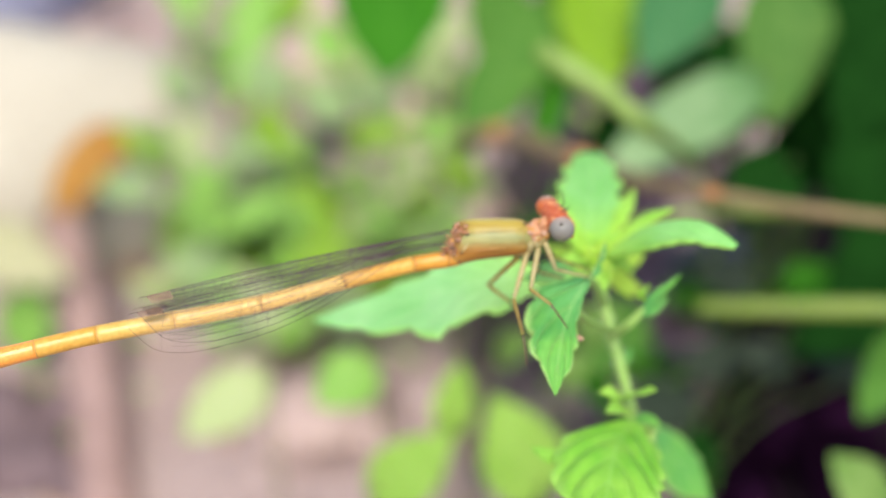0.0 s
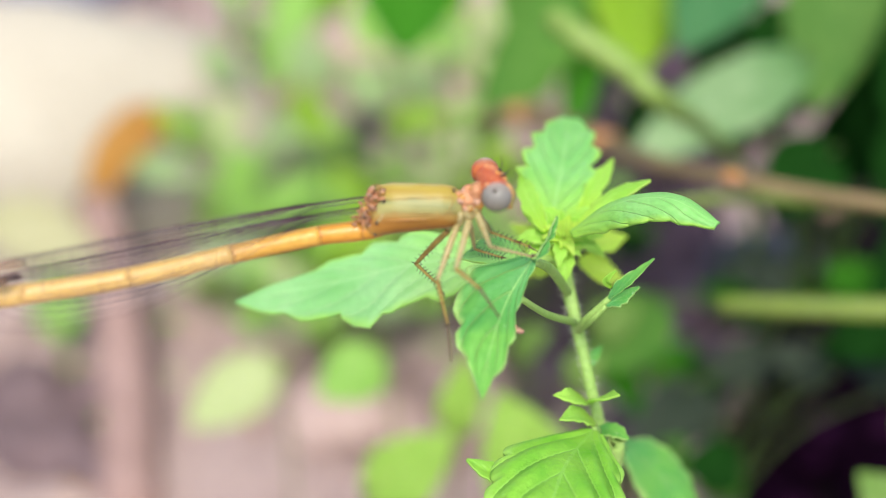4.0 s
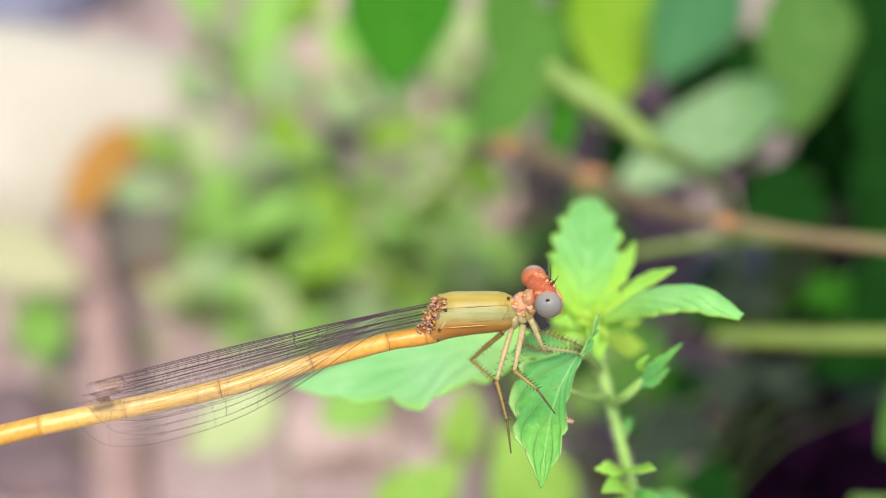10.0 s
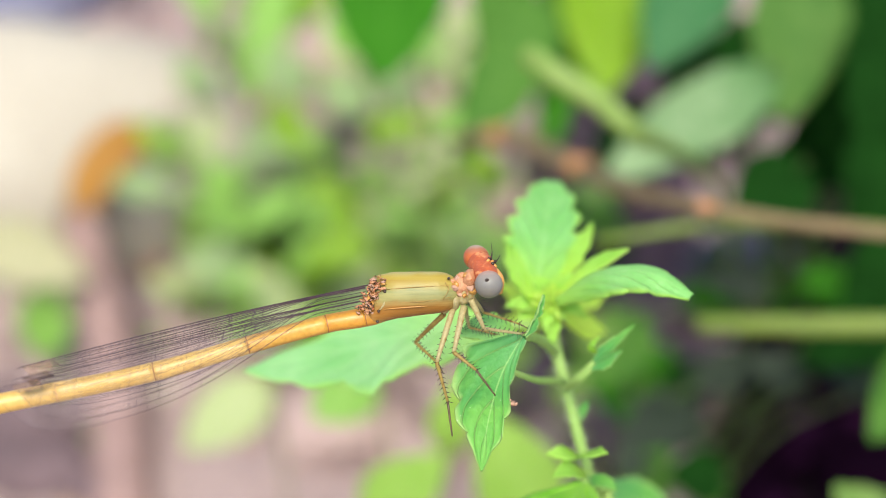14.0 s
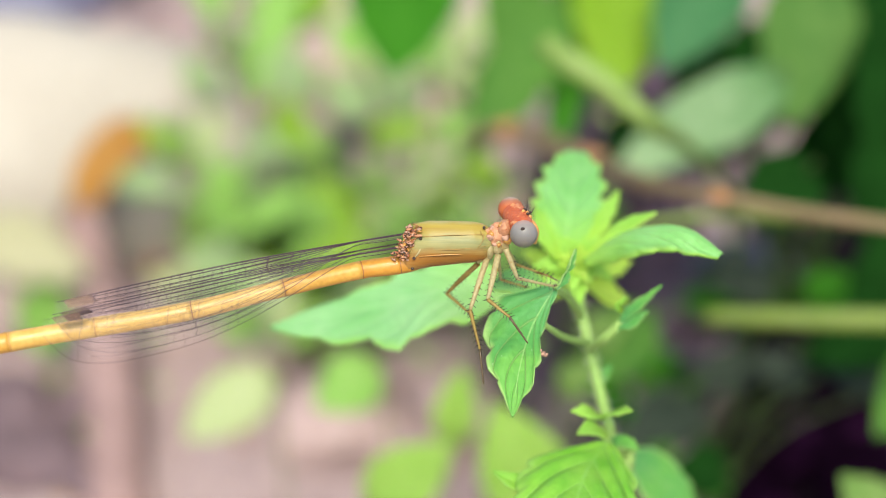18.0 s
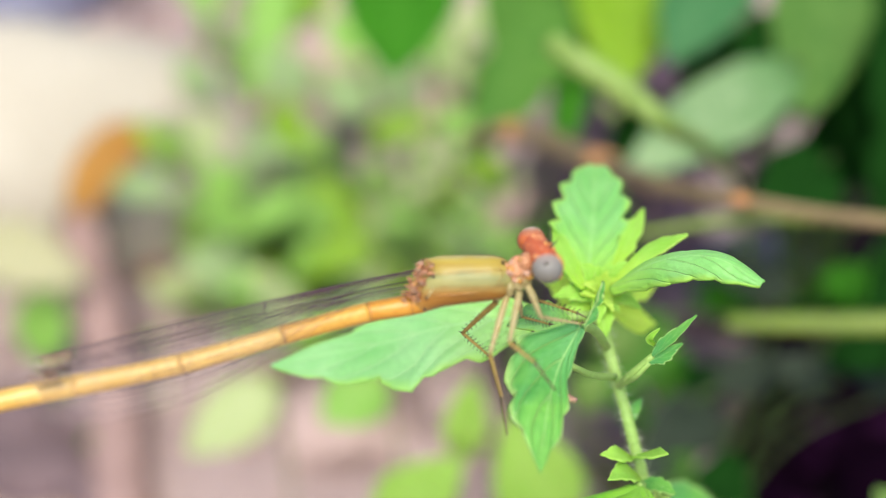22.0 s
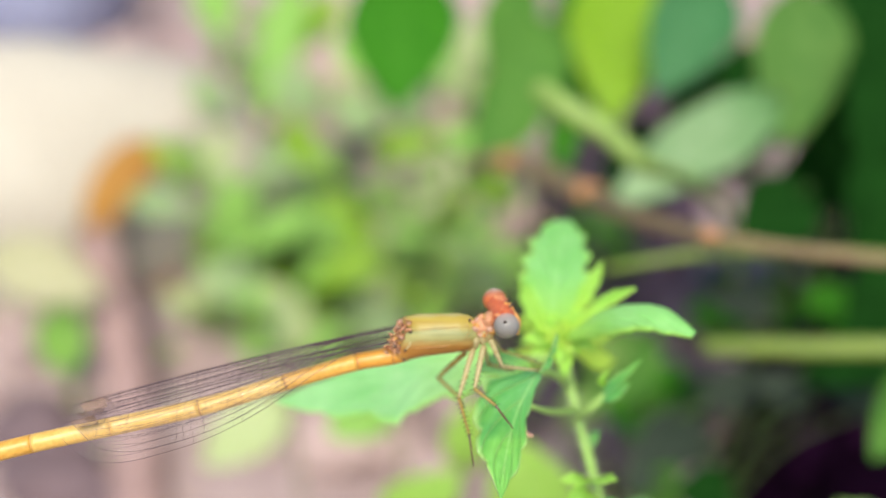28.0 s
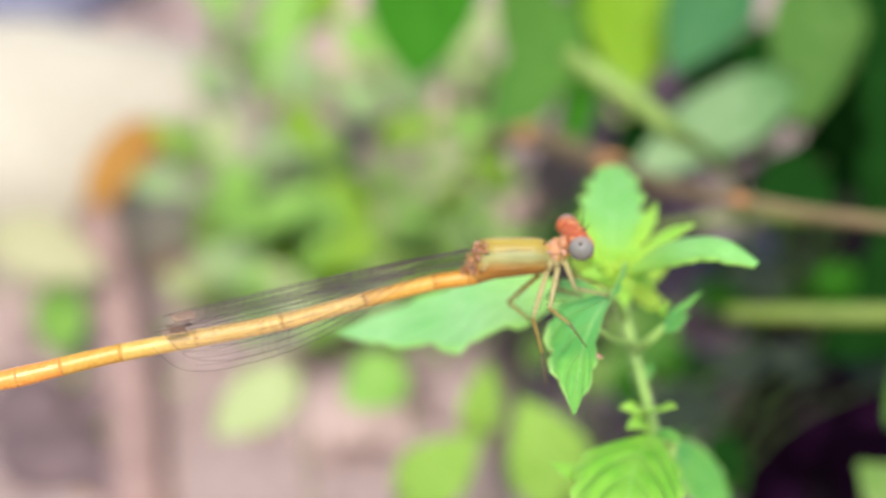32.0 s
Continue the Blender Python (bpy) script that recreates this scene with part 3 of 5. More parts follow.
    part("main_shoot", tube([(0.0015, 0.2071, 0.1942), (0.0103, 0.1923, 0.2038), (0.0203, 0.1591, 0.2170), (0.0259, 0.1391, 0.2254), (0.0347, 0.1210, 0.2339), (0.0576, 0.1193, 0.2316), (0.0850, 0.1300, 0.2250), (0.1000, 0.1900, 0.1800), (0.1026, 0.2620, ground_at(0.1026, 0.2620) - 0.003)], [0.0012, 0.0020, 0.0017, 0.0013, 0.0009, 0.0008, 0.0009, 0.0011, 0.0013], 54, 8, wobble=0.14), MAT["twig"], twig)
    for k, (c, r) in enumerate((((0.0102, 0.1912, 0.2044), 0.0021), ((0.0201, 0.1578, 0.2182), 0.0017), ((0.0310, 0.1214, 0.2346), 0.0008))):
        part("knot", lump(c, (r * 1.5, r, r), -20, 0.3, 2, 60 + k), MAT["knot"], twig, "orange-brown swollen knot")


# ---- weeds behind ----
def weed(label, foot, leaves, stalk_mat, category="weed", name="weed", bud=0.0005):
    """A weed: each leaf blade is a part and hangs on a stalk of its own from the foot on the soil."""
    foot = Vector(foot)
    foot.z = ground_at(foot.x, foot.y) - 0.004
    ob = thing(name, foot, label, category)
    part("root_crown", lump(foot + Vector((0, 0, 0.003)), (0.003, 0.003, 0.005), 0, 0.2, 2, 3), stalk_mat, ob)
    for k, (base, tip, width, mat, arch, cup) in enumerate(leaves):
        b, t = Vector(base), Vector(tip)
        part("leaf_blade", blade(b, t, width, (0, -0.62, 0.78), arch, 9, 0.16, cup, 0.012, 22, 8, 0.00025, seed=k, wave=0.02), MAT[mat], ob)
        low = foot.lerp(b, 0.5) + Vector((0, 0.006, 0.004))
        part("leaf_stalk", tube([foot + Vector((0, 0, 0.004)), low, b, b.lerp(t, 0.12)], [bud * 1.2, bud, bud * 0.8, bud * 0.5], 10, 6), stalk_mat, ob)
    return ob


def leaflets(rows, palette, seed):
    """Each spray of rows becomes four small leaves of mixed greens round its line."""
    rnd, out = random.Random(seed), []
    for base, tip, width, _, arch, cup in rows:
        b, t = Vector(base), Vector(tip)
        for k in range(4):
            c = b.lerp(t, 0.15 + 0.25 * k) + Vector([rnd.uniform(-0.5, 0.5) * width for _ in range(3)])
            a = rnd.uniform(0, 6.3)
            way = Vector((math.cos(a), 0.3 * math.sin(a), math.sin(a) * 0.8)) * rnd.uniform(0.45, 0.8) * width
            out.append((c - way, c + way, width * rnd.uniform(0.4, 0.7), rnd.choice(palette), arch, cup))
    return out


def make_bush():
    """A dense dark weed added out of view to shade the ground on one side."""
    rnd = random.Random(11)
    leaves = []
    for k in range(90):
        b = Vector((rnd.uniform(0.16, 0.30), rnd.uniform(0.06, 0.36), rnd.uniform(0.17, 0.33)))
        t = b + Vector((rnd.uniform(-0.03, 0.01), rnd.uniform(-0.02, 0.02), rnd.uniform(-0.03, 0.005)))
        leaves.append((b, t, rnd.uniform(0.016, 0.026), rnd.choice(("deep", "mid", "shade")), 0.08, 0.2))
    weed("unseen dense dark green bushy weed, added to shade the soil", (0.22, 0.14, 0), leaves, MAT["dim"], "bush", "bush")
    # Dark heap over the bank: the shade under the weeds, painted.
    soil_patch("shade_patch", (0.128, 0.235), (0.056, 0.125), MAT["humus"], "dark purplish soil patch with the weeds' shade in its colour", "humus", 31, 0.008)
    # Darker mauve patches on the slope and between the low weeds.
    soil_patch("dark_soil", (0.056, 0.420), (0.048, 0.14), MAT["dark_mauve"], "dark mauve soil on the slope of the bed", "soil", 7, 0.007)
    soil_patch("dark_soil", (0.004, 0.500), (0.028, 0.045), MAT["dark_mauve"], "dark mauve soil between the low weeds", "soil", 12)
    soil_patch("dark_soil", (-0.052, 0.552), (0.022, 0.040), MAT["dark_mauve"], "dark mauve soil between the low weeds", "soil", 15)


def make_weeds():
    weed("broad-leaved weed with large hanging dark green and lime leaves", (0.0135, 0.2857, 0.1990), [
        ((-0.0098, 0.2329, 0.2248), (-0.0125, 0.2040, 0.2091), 0.0240, "deep", 0.05, 0.15),
        ((0.0353, 0.2465, 0.2192), (0.0307, 0.2121, 0.2007), 0.0224, "lime", 0.05, 0.15),
        ((0.0222, 0.2348, 0.2134), (0.0018, 0.2056, 0.1892), 0.0160, "mid", 0.08, 0.2),
        ((0.0262, 0.2497, 0.2173), (0.0207, 0.2148, 0.1849), 0.0120, "deep", 0.05, 0.3),
        ((0.0146, 0.2586, 0.2125), (0.0080, 0.2359, 0.1975), 0.0140, "mid", 0.05, 0.2),
    ], MAT["dim"])
    weed("bushy weed with cool green broad leaves, shade painted into the darkest", (0.0873, 0.2484, 0.1980), [
        ((0.0530, 0.2316, 0.2228), (0.0383, 0.2071, 0.2093), 0.0190, "cool", 0.06, 0.2),
        ((0.0691, 0.2227, 0.2249), (0.0619, 0.1967, 0.2031), 0.0198, "fern", 0.05, 0.15),
        ((0.0601, 0.1993, 0.2126), (0.0263, 0.1784, 0.2021), 0.0145, "frost", 0.08, 0.2),
        # The near-black blades fill the gaps with painted shade.
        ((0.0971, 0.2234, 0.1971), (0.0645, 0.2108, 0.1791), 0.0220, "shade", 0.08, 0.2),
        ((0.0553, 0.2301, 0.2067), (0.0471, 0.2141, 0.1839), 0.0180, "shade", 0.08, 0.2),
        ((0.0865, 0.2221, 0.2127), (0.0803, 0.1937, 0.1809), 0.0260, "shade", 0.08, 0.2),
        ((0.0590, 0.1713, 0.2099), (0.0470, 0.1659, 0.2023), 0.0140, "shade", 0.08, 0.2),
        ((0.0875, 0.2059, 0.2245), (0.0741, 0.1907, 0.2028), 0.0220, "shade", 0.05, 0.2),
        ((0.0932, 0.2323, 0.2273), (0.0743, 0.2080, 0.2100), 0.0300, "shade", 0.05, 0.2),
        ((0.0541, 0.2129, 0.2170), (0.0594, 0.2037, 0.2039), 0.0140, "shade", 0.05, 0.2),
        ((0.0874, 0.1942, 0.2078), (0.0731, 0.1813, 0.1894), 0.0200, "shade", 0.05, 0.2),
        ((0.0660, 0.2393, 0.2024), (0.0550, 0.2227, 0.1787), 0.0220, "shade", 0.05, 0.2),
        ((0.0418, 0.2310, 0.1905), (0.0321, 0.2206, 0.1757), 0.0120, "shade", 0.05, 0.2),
    ], MAT["dim"])
    weed("low light green weed with many rounded soft leaves on the soil", (-0.0753, 0.4267, 0.0082), leaflets([
        ((-0.0405, 0.4146, 0.0519), (-0.1157, 0.4131, 0.0650), 0.0245, "sage_leaf", 0.1, 0.2),
        ((-0.0130, 0.3912, 0.0337), (-0.0786, 0.3880, 0.0444), 0.0227, "light", 0.1, 0.2),
        ((-0.0828, 0.4125, 0.0794), (-0.1092, 0.3982, 0.0742), 0.0227, "light", 0.1, 0.2),
        ((-0.0478, 0.4099, 0.0757), (-0.0781, 0.4061, 0.0855), 0.0210, "light", 0.1, 0.2),
        ((-0.0697, 0.4012, 0.0631), (-0.1050, 0.3919, 0.0652), 0.0210, "light", 0.1, 0.2),
        ((-0.0391, 0.4017, 0.0640), (-0.0727, 0.3980, 0.0740), 0.0245, "light", 0.1, 0.2),
        ((-0.0426, 0.3875, 0.0589), (-0.0756, 0.3809, 0.0647), 0.0192, "light", 0.1, 0.2),
        ((-0.0830, 0.3880, 0.0444), (-0.0921, 0.3875, 0.0591), 0.0140, "lime", 0.1, 0.2),
        ((-0.0440, 0.3700, 0.0491), (-0.0637, 0.3593, 0.0491), 0.0175, "lime", 0.1, 0.2),
        ((-0.0186, 0.3663, 0.0439), (-0.0389, 0.3646, 0.0568), 0.0192, "lime", 0.1, 0.2),
        ((-0.0651, 0.3609, 0.0362), (-0.0783, 0.3569, 0.0458), 0.0158, "pale", 0.1, 0.2),
        ((-0.0443, 0.3406, 0.0378), (-0.0665, 0.3453, 0.0444), 0.0175, "light", 0.1, 0.2),
    ], ("light", "light", "sage_leaf", "moss", "lime", "pale"), 4), MAT["stalk"])
    weed("low weed with small soft yellow-green leaves", (-0.0048, 0.4481, 0.0082), leaflets([
        ((0.0049, 0.4092, 0.0747), (-0.0211, 0.4053, 0.0845), 0.0192, "light", 0.1, 0.2),
        ((0.0195, 0.3868, 0.0733), (-0.0079, 0.3905, 0.0785), 0.0175, "light", 0.1, 0.2),
        ((-0.0079, 0.3833, 0.0680), (-0.0291, 0.3870, 0.0733), 0.0158, "sage_leaf", 0.1, 0.2),
        ((0.0201, 0.3854, 0.0406), (-0.0298, 0.3807, 0.0493), 0.0210, "sage_leaf", 0.1, 0.2),
        ((-0.0123, 0.3784, 0.0612), (-0.0312, 0.3760, 0.0577), 0.0158, "light", 0.1, 0.2),
        ((0.0106, 0.3592, 0.0642), (-0.0179, 0.3604, 0.0659), 0.0158, "lime", 0.1, 0.2),
        ((0.0248, 0.3557, 0.0593), (0.0005, 0.3557, 0.0593), 0.0158, "light", 0.1, 0.2),
        ((0.0181, 0.4356, 0.1125), (-0.0189, 0.4097, 0.0906), 0.0227, "lime", 0.1, 0.2),
        ((0.0026, 0.3663, 0.0439), (-0.0165, 0.3627, 0.0386), 0.0140, "pale", 0.1, 0.2),
    ], ("light", "light", "sage_leaf", "moss", "lime", "pale"), 5), MAT["stalk"])
    weed("upright weed with narrow lime leaves beside the cream stone", (-0.0935, 0.5093, 0.0346), [
        ((-0.0714, 0.5023, 0.1160), (-0.0819, 0.4498, 0.0715), 0.0210, "light", 0.05, 0.2),
        ((-0.1091, 0.5037, 0.1181), (-0.1031, 0.4862, 0.0931), 0.0210, "light", 0.05, 0.2),
        ((-0.0550, 0.5146, 0.1032), (-0.0701, 0.5002, 0.0826), 0.0175, "lime", 0.05, 0.2),
    ], MAT["stalk"])
    weed("seedling with one pale yellow-green rounded leaf", (-0.0406, 0.2018, 0.1162), [
        ((-0.0388, 0.1978, 0.1402), (-0.0568, 0.1862, 0.1315), 0.0150, "pale", 0.08, 0.15),
    ], MAT["stalk"], "seedling", "seedling")
    weed("seedling with bright green and lime rounded leaves", (-0.0029, 0.1845, 0.1162), [
        ((-0.0140, 0.1705, 0.1658), (-0.0252, 0.1637, 0.1612), 0.0125, "light", 0.08, 0.2),
        ((-0.0006, 0.1502, 0.1651), (0.0014, 0.1548, 0.1794), 0.0079, "seedling", 0.08, 0.2),
        ((-0.0137, 0.1322, 0.1672), (-0.0003, 0.1348, 0.1806), 0.0121, "seedling", 0.08, 0.2),
        ((0.0136, 0.1284, 0.1714), (0.0057, 0.1343, 0.1894), 0.0143, "seedling", 0.08, 0.2),
    ], MAT["stalk"], "seedling", "seedling")
    weed("small green weed at the foot of the cream stone", (-0.1539, 0.3592, 0.0001), [
        ((-0.1598, 0.3628, 0.0085), (-0.1514, 0.3747, 0.0407), 0.0227, "light", 0.08, 0.2),
        ((-0.1772, 0.3301, -0.0077), (-0.1560, 0.3373, 0.0026), 0.0210, "mid", 0.08, 0.2),
        ((-0.1812, 0.3761, 0.0580), (-0.1358, 0.3658, 0.0432), 0.0262, "straw", 0.08, 0.2),
    ], MAT["stalk"], "weed")
    weed("dark green weed with broad leaves, shade painted into some", (0.1046, 0.2286, 0.1340), [
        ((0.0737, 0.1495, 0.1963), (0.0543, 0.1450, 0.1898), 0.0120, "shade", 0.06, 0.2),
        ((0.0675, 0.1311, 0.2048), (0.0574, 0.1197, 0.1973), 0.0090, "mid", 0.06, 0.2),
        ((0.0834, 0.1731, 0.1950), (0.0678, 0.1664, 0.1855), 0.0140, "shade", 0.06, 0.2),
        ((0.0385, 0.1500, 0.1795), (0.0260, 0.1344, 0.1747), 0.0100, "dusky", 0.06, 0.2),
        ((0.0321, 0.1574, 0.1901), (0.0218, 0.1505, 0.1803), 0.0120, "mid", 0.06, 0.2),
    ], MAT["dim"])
    weed("soft green weed with small rounded leaves under the herb", (0.0400, 0.2300, 0.1000), [
        ((0.0164, 0.1416, 0.1855), (0.0211, 0.1403, 0.1924), 0.0060, "moss", 0.1, 0.2),
        ((0.0210, 0.1540, 0.1857), (0.0276, 0.1522, 0.1919), 0.0070, "moss", 0.1, 0.2),
        ((0.0304, 0.1403, 0.1659), (0.0341, 0.1372, 0.1790), 0.0095, "mid", 0.1, 0.2),
        ((0.0148, 0.1508, 0.1549), (0.0188, 0.1470, 0.1669), 0.0090, "moss", 0.1, 0.2),
        ((0.0376, 0.1601, 0.1681), (0.0292, 0.1547, 0.1779), 0.0058, "mid", 0.1, 0.2),
        ((0.0427, 0.1464, 0.1570), (0.0443, 0.1425, 0.1690), 0.0075, "mid", 0.1, 0.2),
        ((0.0087, 0.1633, 0.1730), (0.0149, 0.1578, 0.1826), 0.0064, "moss", 0.1, 0.2),
    ], MAT["stalk"])
    weed("low grey-green weed, shade painted into its dusky leaves", (0.0559, 0.1899, 0.1340), [
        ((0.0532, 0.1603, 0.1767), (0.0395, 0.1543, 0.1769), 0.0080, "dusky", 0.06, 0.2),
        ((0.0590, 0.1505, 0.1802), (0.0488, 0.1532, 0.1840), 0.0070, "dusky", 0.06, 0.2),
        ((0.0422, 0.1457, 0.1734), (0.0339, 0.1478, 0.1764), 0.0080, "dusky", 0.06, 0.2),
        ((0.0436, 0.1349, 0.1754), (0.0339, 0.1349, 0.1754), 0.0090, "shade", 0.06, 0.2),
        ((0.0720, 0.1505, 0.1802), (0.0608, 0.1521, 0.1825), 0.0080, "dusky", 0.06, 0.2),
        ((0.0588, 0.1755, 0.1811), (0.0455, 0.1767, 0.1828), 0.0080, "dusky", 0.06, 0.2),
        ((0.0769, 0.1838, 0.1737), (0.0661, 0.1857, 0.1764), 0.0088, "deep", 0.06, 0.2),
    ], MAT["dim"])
    weed("soft sage green weed between the stones", (-0.0400, 0.4612, 0.0269), [
        ((-0.0608, 0.4517, 0.0743), (-0.0772, 0.4640, 0.0918), 0.0210, "sage_leaf", 0.1, 0.2),
        ((-0.0326, 0.4491, 0.0705), (-0.0561, 0.4545, 0.0782), 0.0210, "sage_leaf", 0.1, 0.2),
        ((-0.0372, 0.4612, 0.0878), (-0.0513, 0.4720, 0.1034), 0.0192, "light", 0.1, 0.2),
        ((-0.1043, 0.4673, 0.0661), (-0.1166, 0.4785, 0.0822), 0.0158, "sage_leaf", 0.1, 0.2),
        ((-0.0786, 0.3803, 0.0336), (-0.1049, 0.3868, 0.0426), 0.0192, "sage_leaf", 0.1, 0.2),
        ((-0.0207, 0.3590, 0.0336), (-0.0440, 0.3614, 0.0371), 0.0175, "sage_leaf", 0.1, 0.2),
        ((0.0173, 0.3663, 0.0439), (-0.0081, 0.3747, 0.0559), 0.0210, "sage_leaf", 0.1, 0.2),
        ((-0.0667, 0.3977, 0.0430), (-0.0889, 0.4092, 0.0595), 0.0227, "sage_leaf", 0.1, 0.2),
        ((-0.0137, 0.4489, 0.0705), (-0.0326, 0.4586, 0.0840), 0.0192, "sage_leaf", 0.1, 0.2),
    ], MAT["stalk"])
    rnd = random.Random(23)
    for k, (g, size, mats) in enumerate((
            ((-0.0898, 0.4381, 0.0001), 0.025, "light lime"), ((-0.0636, 0.4017, 0.0001), 0.021, "lime light"), ((-0.0344, 0.4295, 0.0001), 0.023, "light pale"),
            ((0.0054, 0.4691, 0.0001), 0.021, "pale light"), ((0.0050, 0.4171, 0.0001), 0.021, "light lime"), ((-0.0433, 0.5973, 0.0001), 0.028, "light pale"),
            ((-0.1054, 0.3980, 0.0001), 0.018, "light pale"), ((0.0356, 0.2747, 0.1162), 0.013, "mid shade"),
            # These rosettes mix in leaves with shade in their colour.
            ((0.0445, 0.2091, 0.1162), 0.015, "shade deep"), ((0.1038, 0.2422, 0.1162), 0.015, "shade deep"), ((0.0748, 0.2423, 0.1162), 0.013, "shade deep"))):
        leaves = []
        for n in range(7):
            a = n * 2.4 + k
            d = Vector((math.cos(a), math.sin(a), rnd.uniform(0.1, 0.9))).normalized()
            b = Vector(g) + d * size * 0.35 + Vector((0, 0, 0.006))
            leaves.append((b, b + d * size * rnd.uniform(0.7, 1.2), size * rnd.uniform(0.5, 0.75), rnd.choice(mats.split()), 0.12, 0.2))
        weed("small rosette weed with soft green leaves on the soil", g, leaves, MAT["stalk" if k < 7 else "dim"], "weed", "rosette_weed")
    rnd = random.Random(57)
    for k in range(14):
        g = Vector((rnd.uniform(-0.135, 0.03), rnd.uniform(0.36, 0.66), 0))
        leaves = []
        for n in range(6):
            a = rnd.uniform(0, 6.3)
            d = Vector((math.cos(a), math.sin(a) * 0.7, rnd.uniform(0.1, 0.7))).normalized()
            b = g + Vector((d.x * 0.006, d.y * 0.006, ground_at(g.x, g.y) + rnd.uniform(0.006, 0.035)))
            leaves.append((b, b + d * rnd.uniform(0.012, 0.024), rnd.uniform(0.007, 0.013), rnd.choice(("light", "sage_leaf", "lime", "moss", "pale", "mid")), 0.12, 0.2))
        weed("small creeping weed with mixed green leaves on the soil", g, leaves, MAT["stalk"], "weed", "creeping_weed")
    for label, line, radii, root, mat in (
            ("thick olive green plant stalk leaning across", [(0.0336, 0.1277, 0.2116), (0.0456, 0.1240, 0.2143), (0.0614, 0.1201, 0.2168), (0.0801, 0.1181, 0.2141), (0.1150, 0.1500, 0.1800)], [0.0011, 0.0014, 0.0015, 0.0016, 0.0018, 0.0022], (0.1347, 0.2416), "stalk"),
            ("thin green grass stalk leaning across", [(0.0187, 0.1248, 0.2273), (0.0359, 0.1244, 0.2301), (0.0596, 0.1234, 0.2287), (0.0777, 0.1204, 0.2244), (0.1100, 0.1600, 0.1900)], [0.0005, 0.0008, 0.0009, 0.0009, 0.0010, 0.0012], (0.1265, 0.2375), "stalk"),
            ("short yellow-green stalk leaning over the twig", [(0.0108, 0.1452, 0.2433), (0.0147, 0.1417, 0.2417), (0.0199, 0.1399, 0.2390), (0.0250, 0.1374, 0.2354), (0.0380, 0.1650, 0.2150), (0.0600, 0.2200, 0.1700)], [0.0014, 0.0018, 0.0017, 0.0013, 0.0010, 0.0010, 0.0012], (0.0730, 0.2516), "fresh")):
        root = Vector((*root, ground_at(*root)))
        stalk = thing("grass_stalk", root, label, "stalk")
        part("stalk", tube(line + [root - Vector((0, 0, 0.003))], radii, 36, 10), MAT[mat], stalk)


# ---- the herb that carries the insect ----
PERCH = pose(0, 0.0598, 0.2721, -35)


def at(p):
    """A place near the perch, from millimetres along, away from and above the insect's breast."""
    return PERCH @ (Vector(p) / 1000)


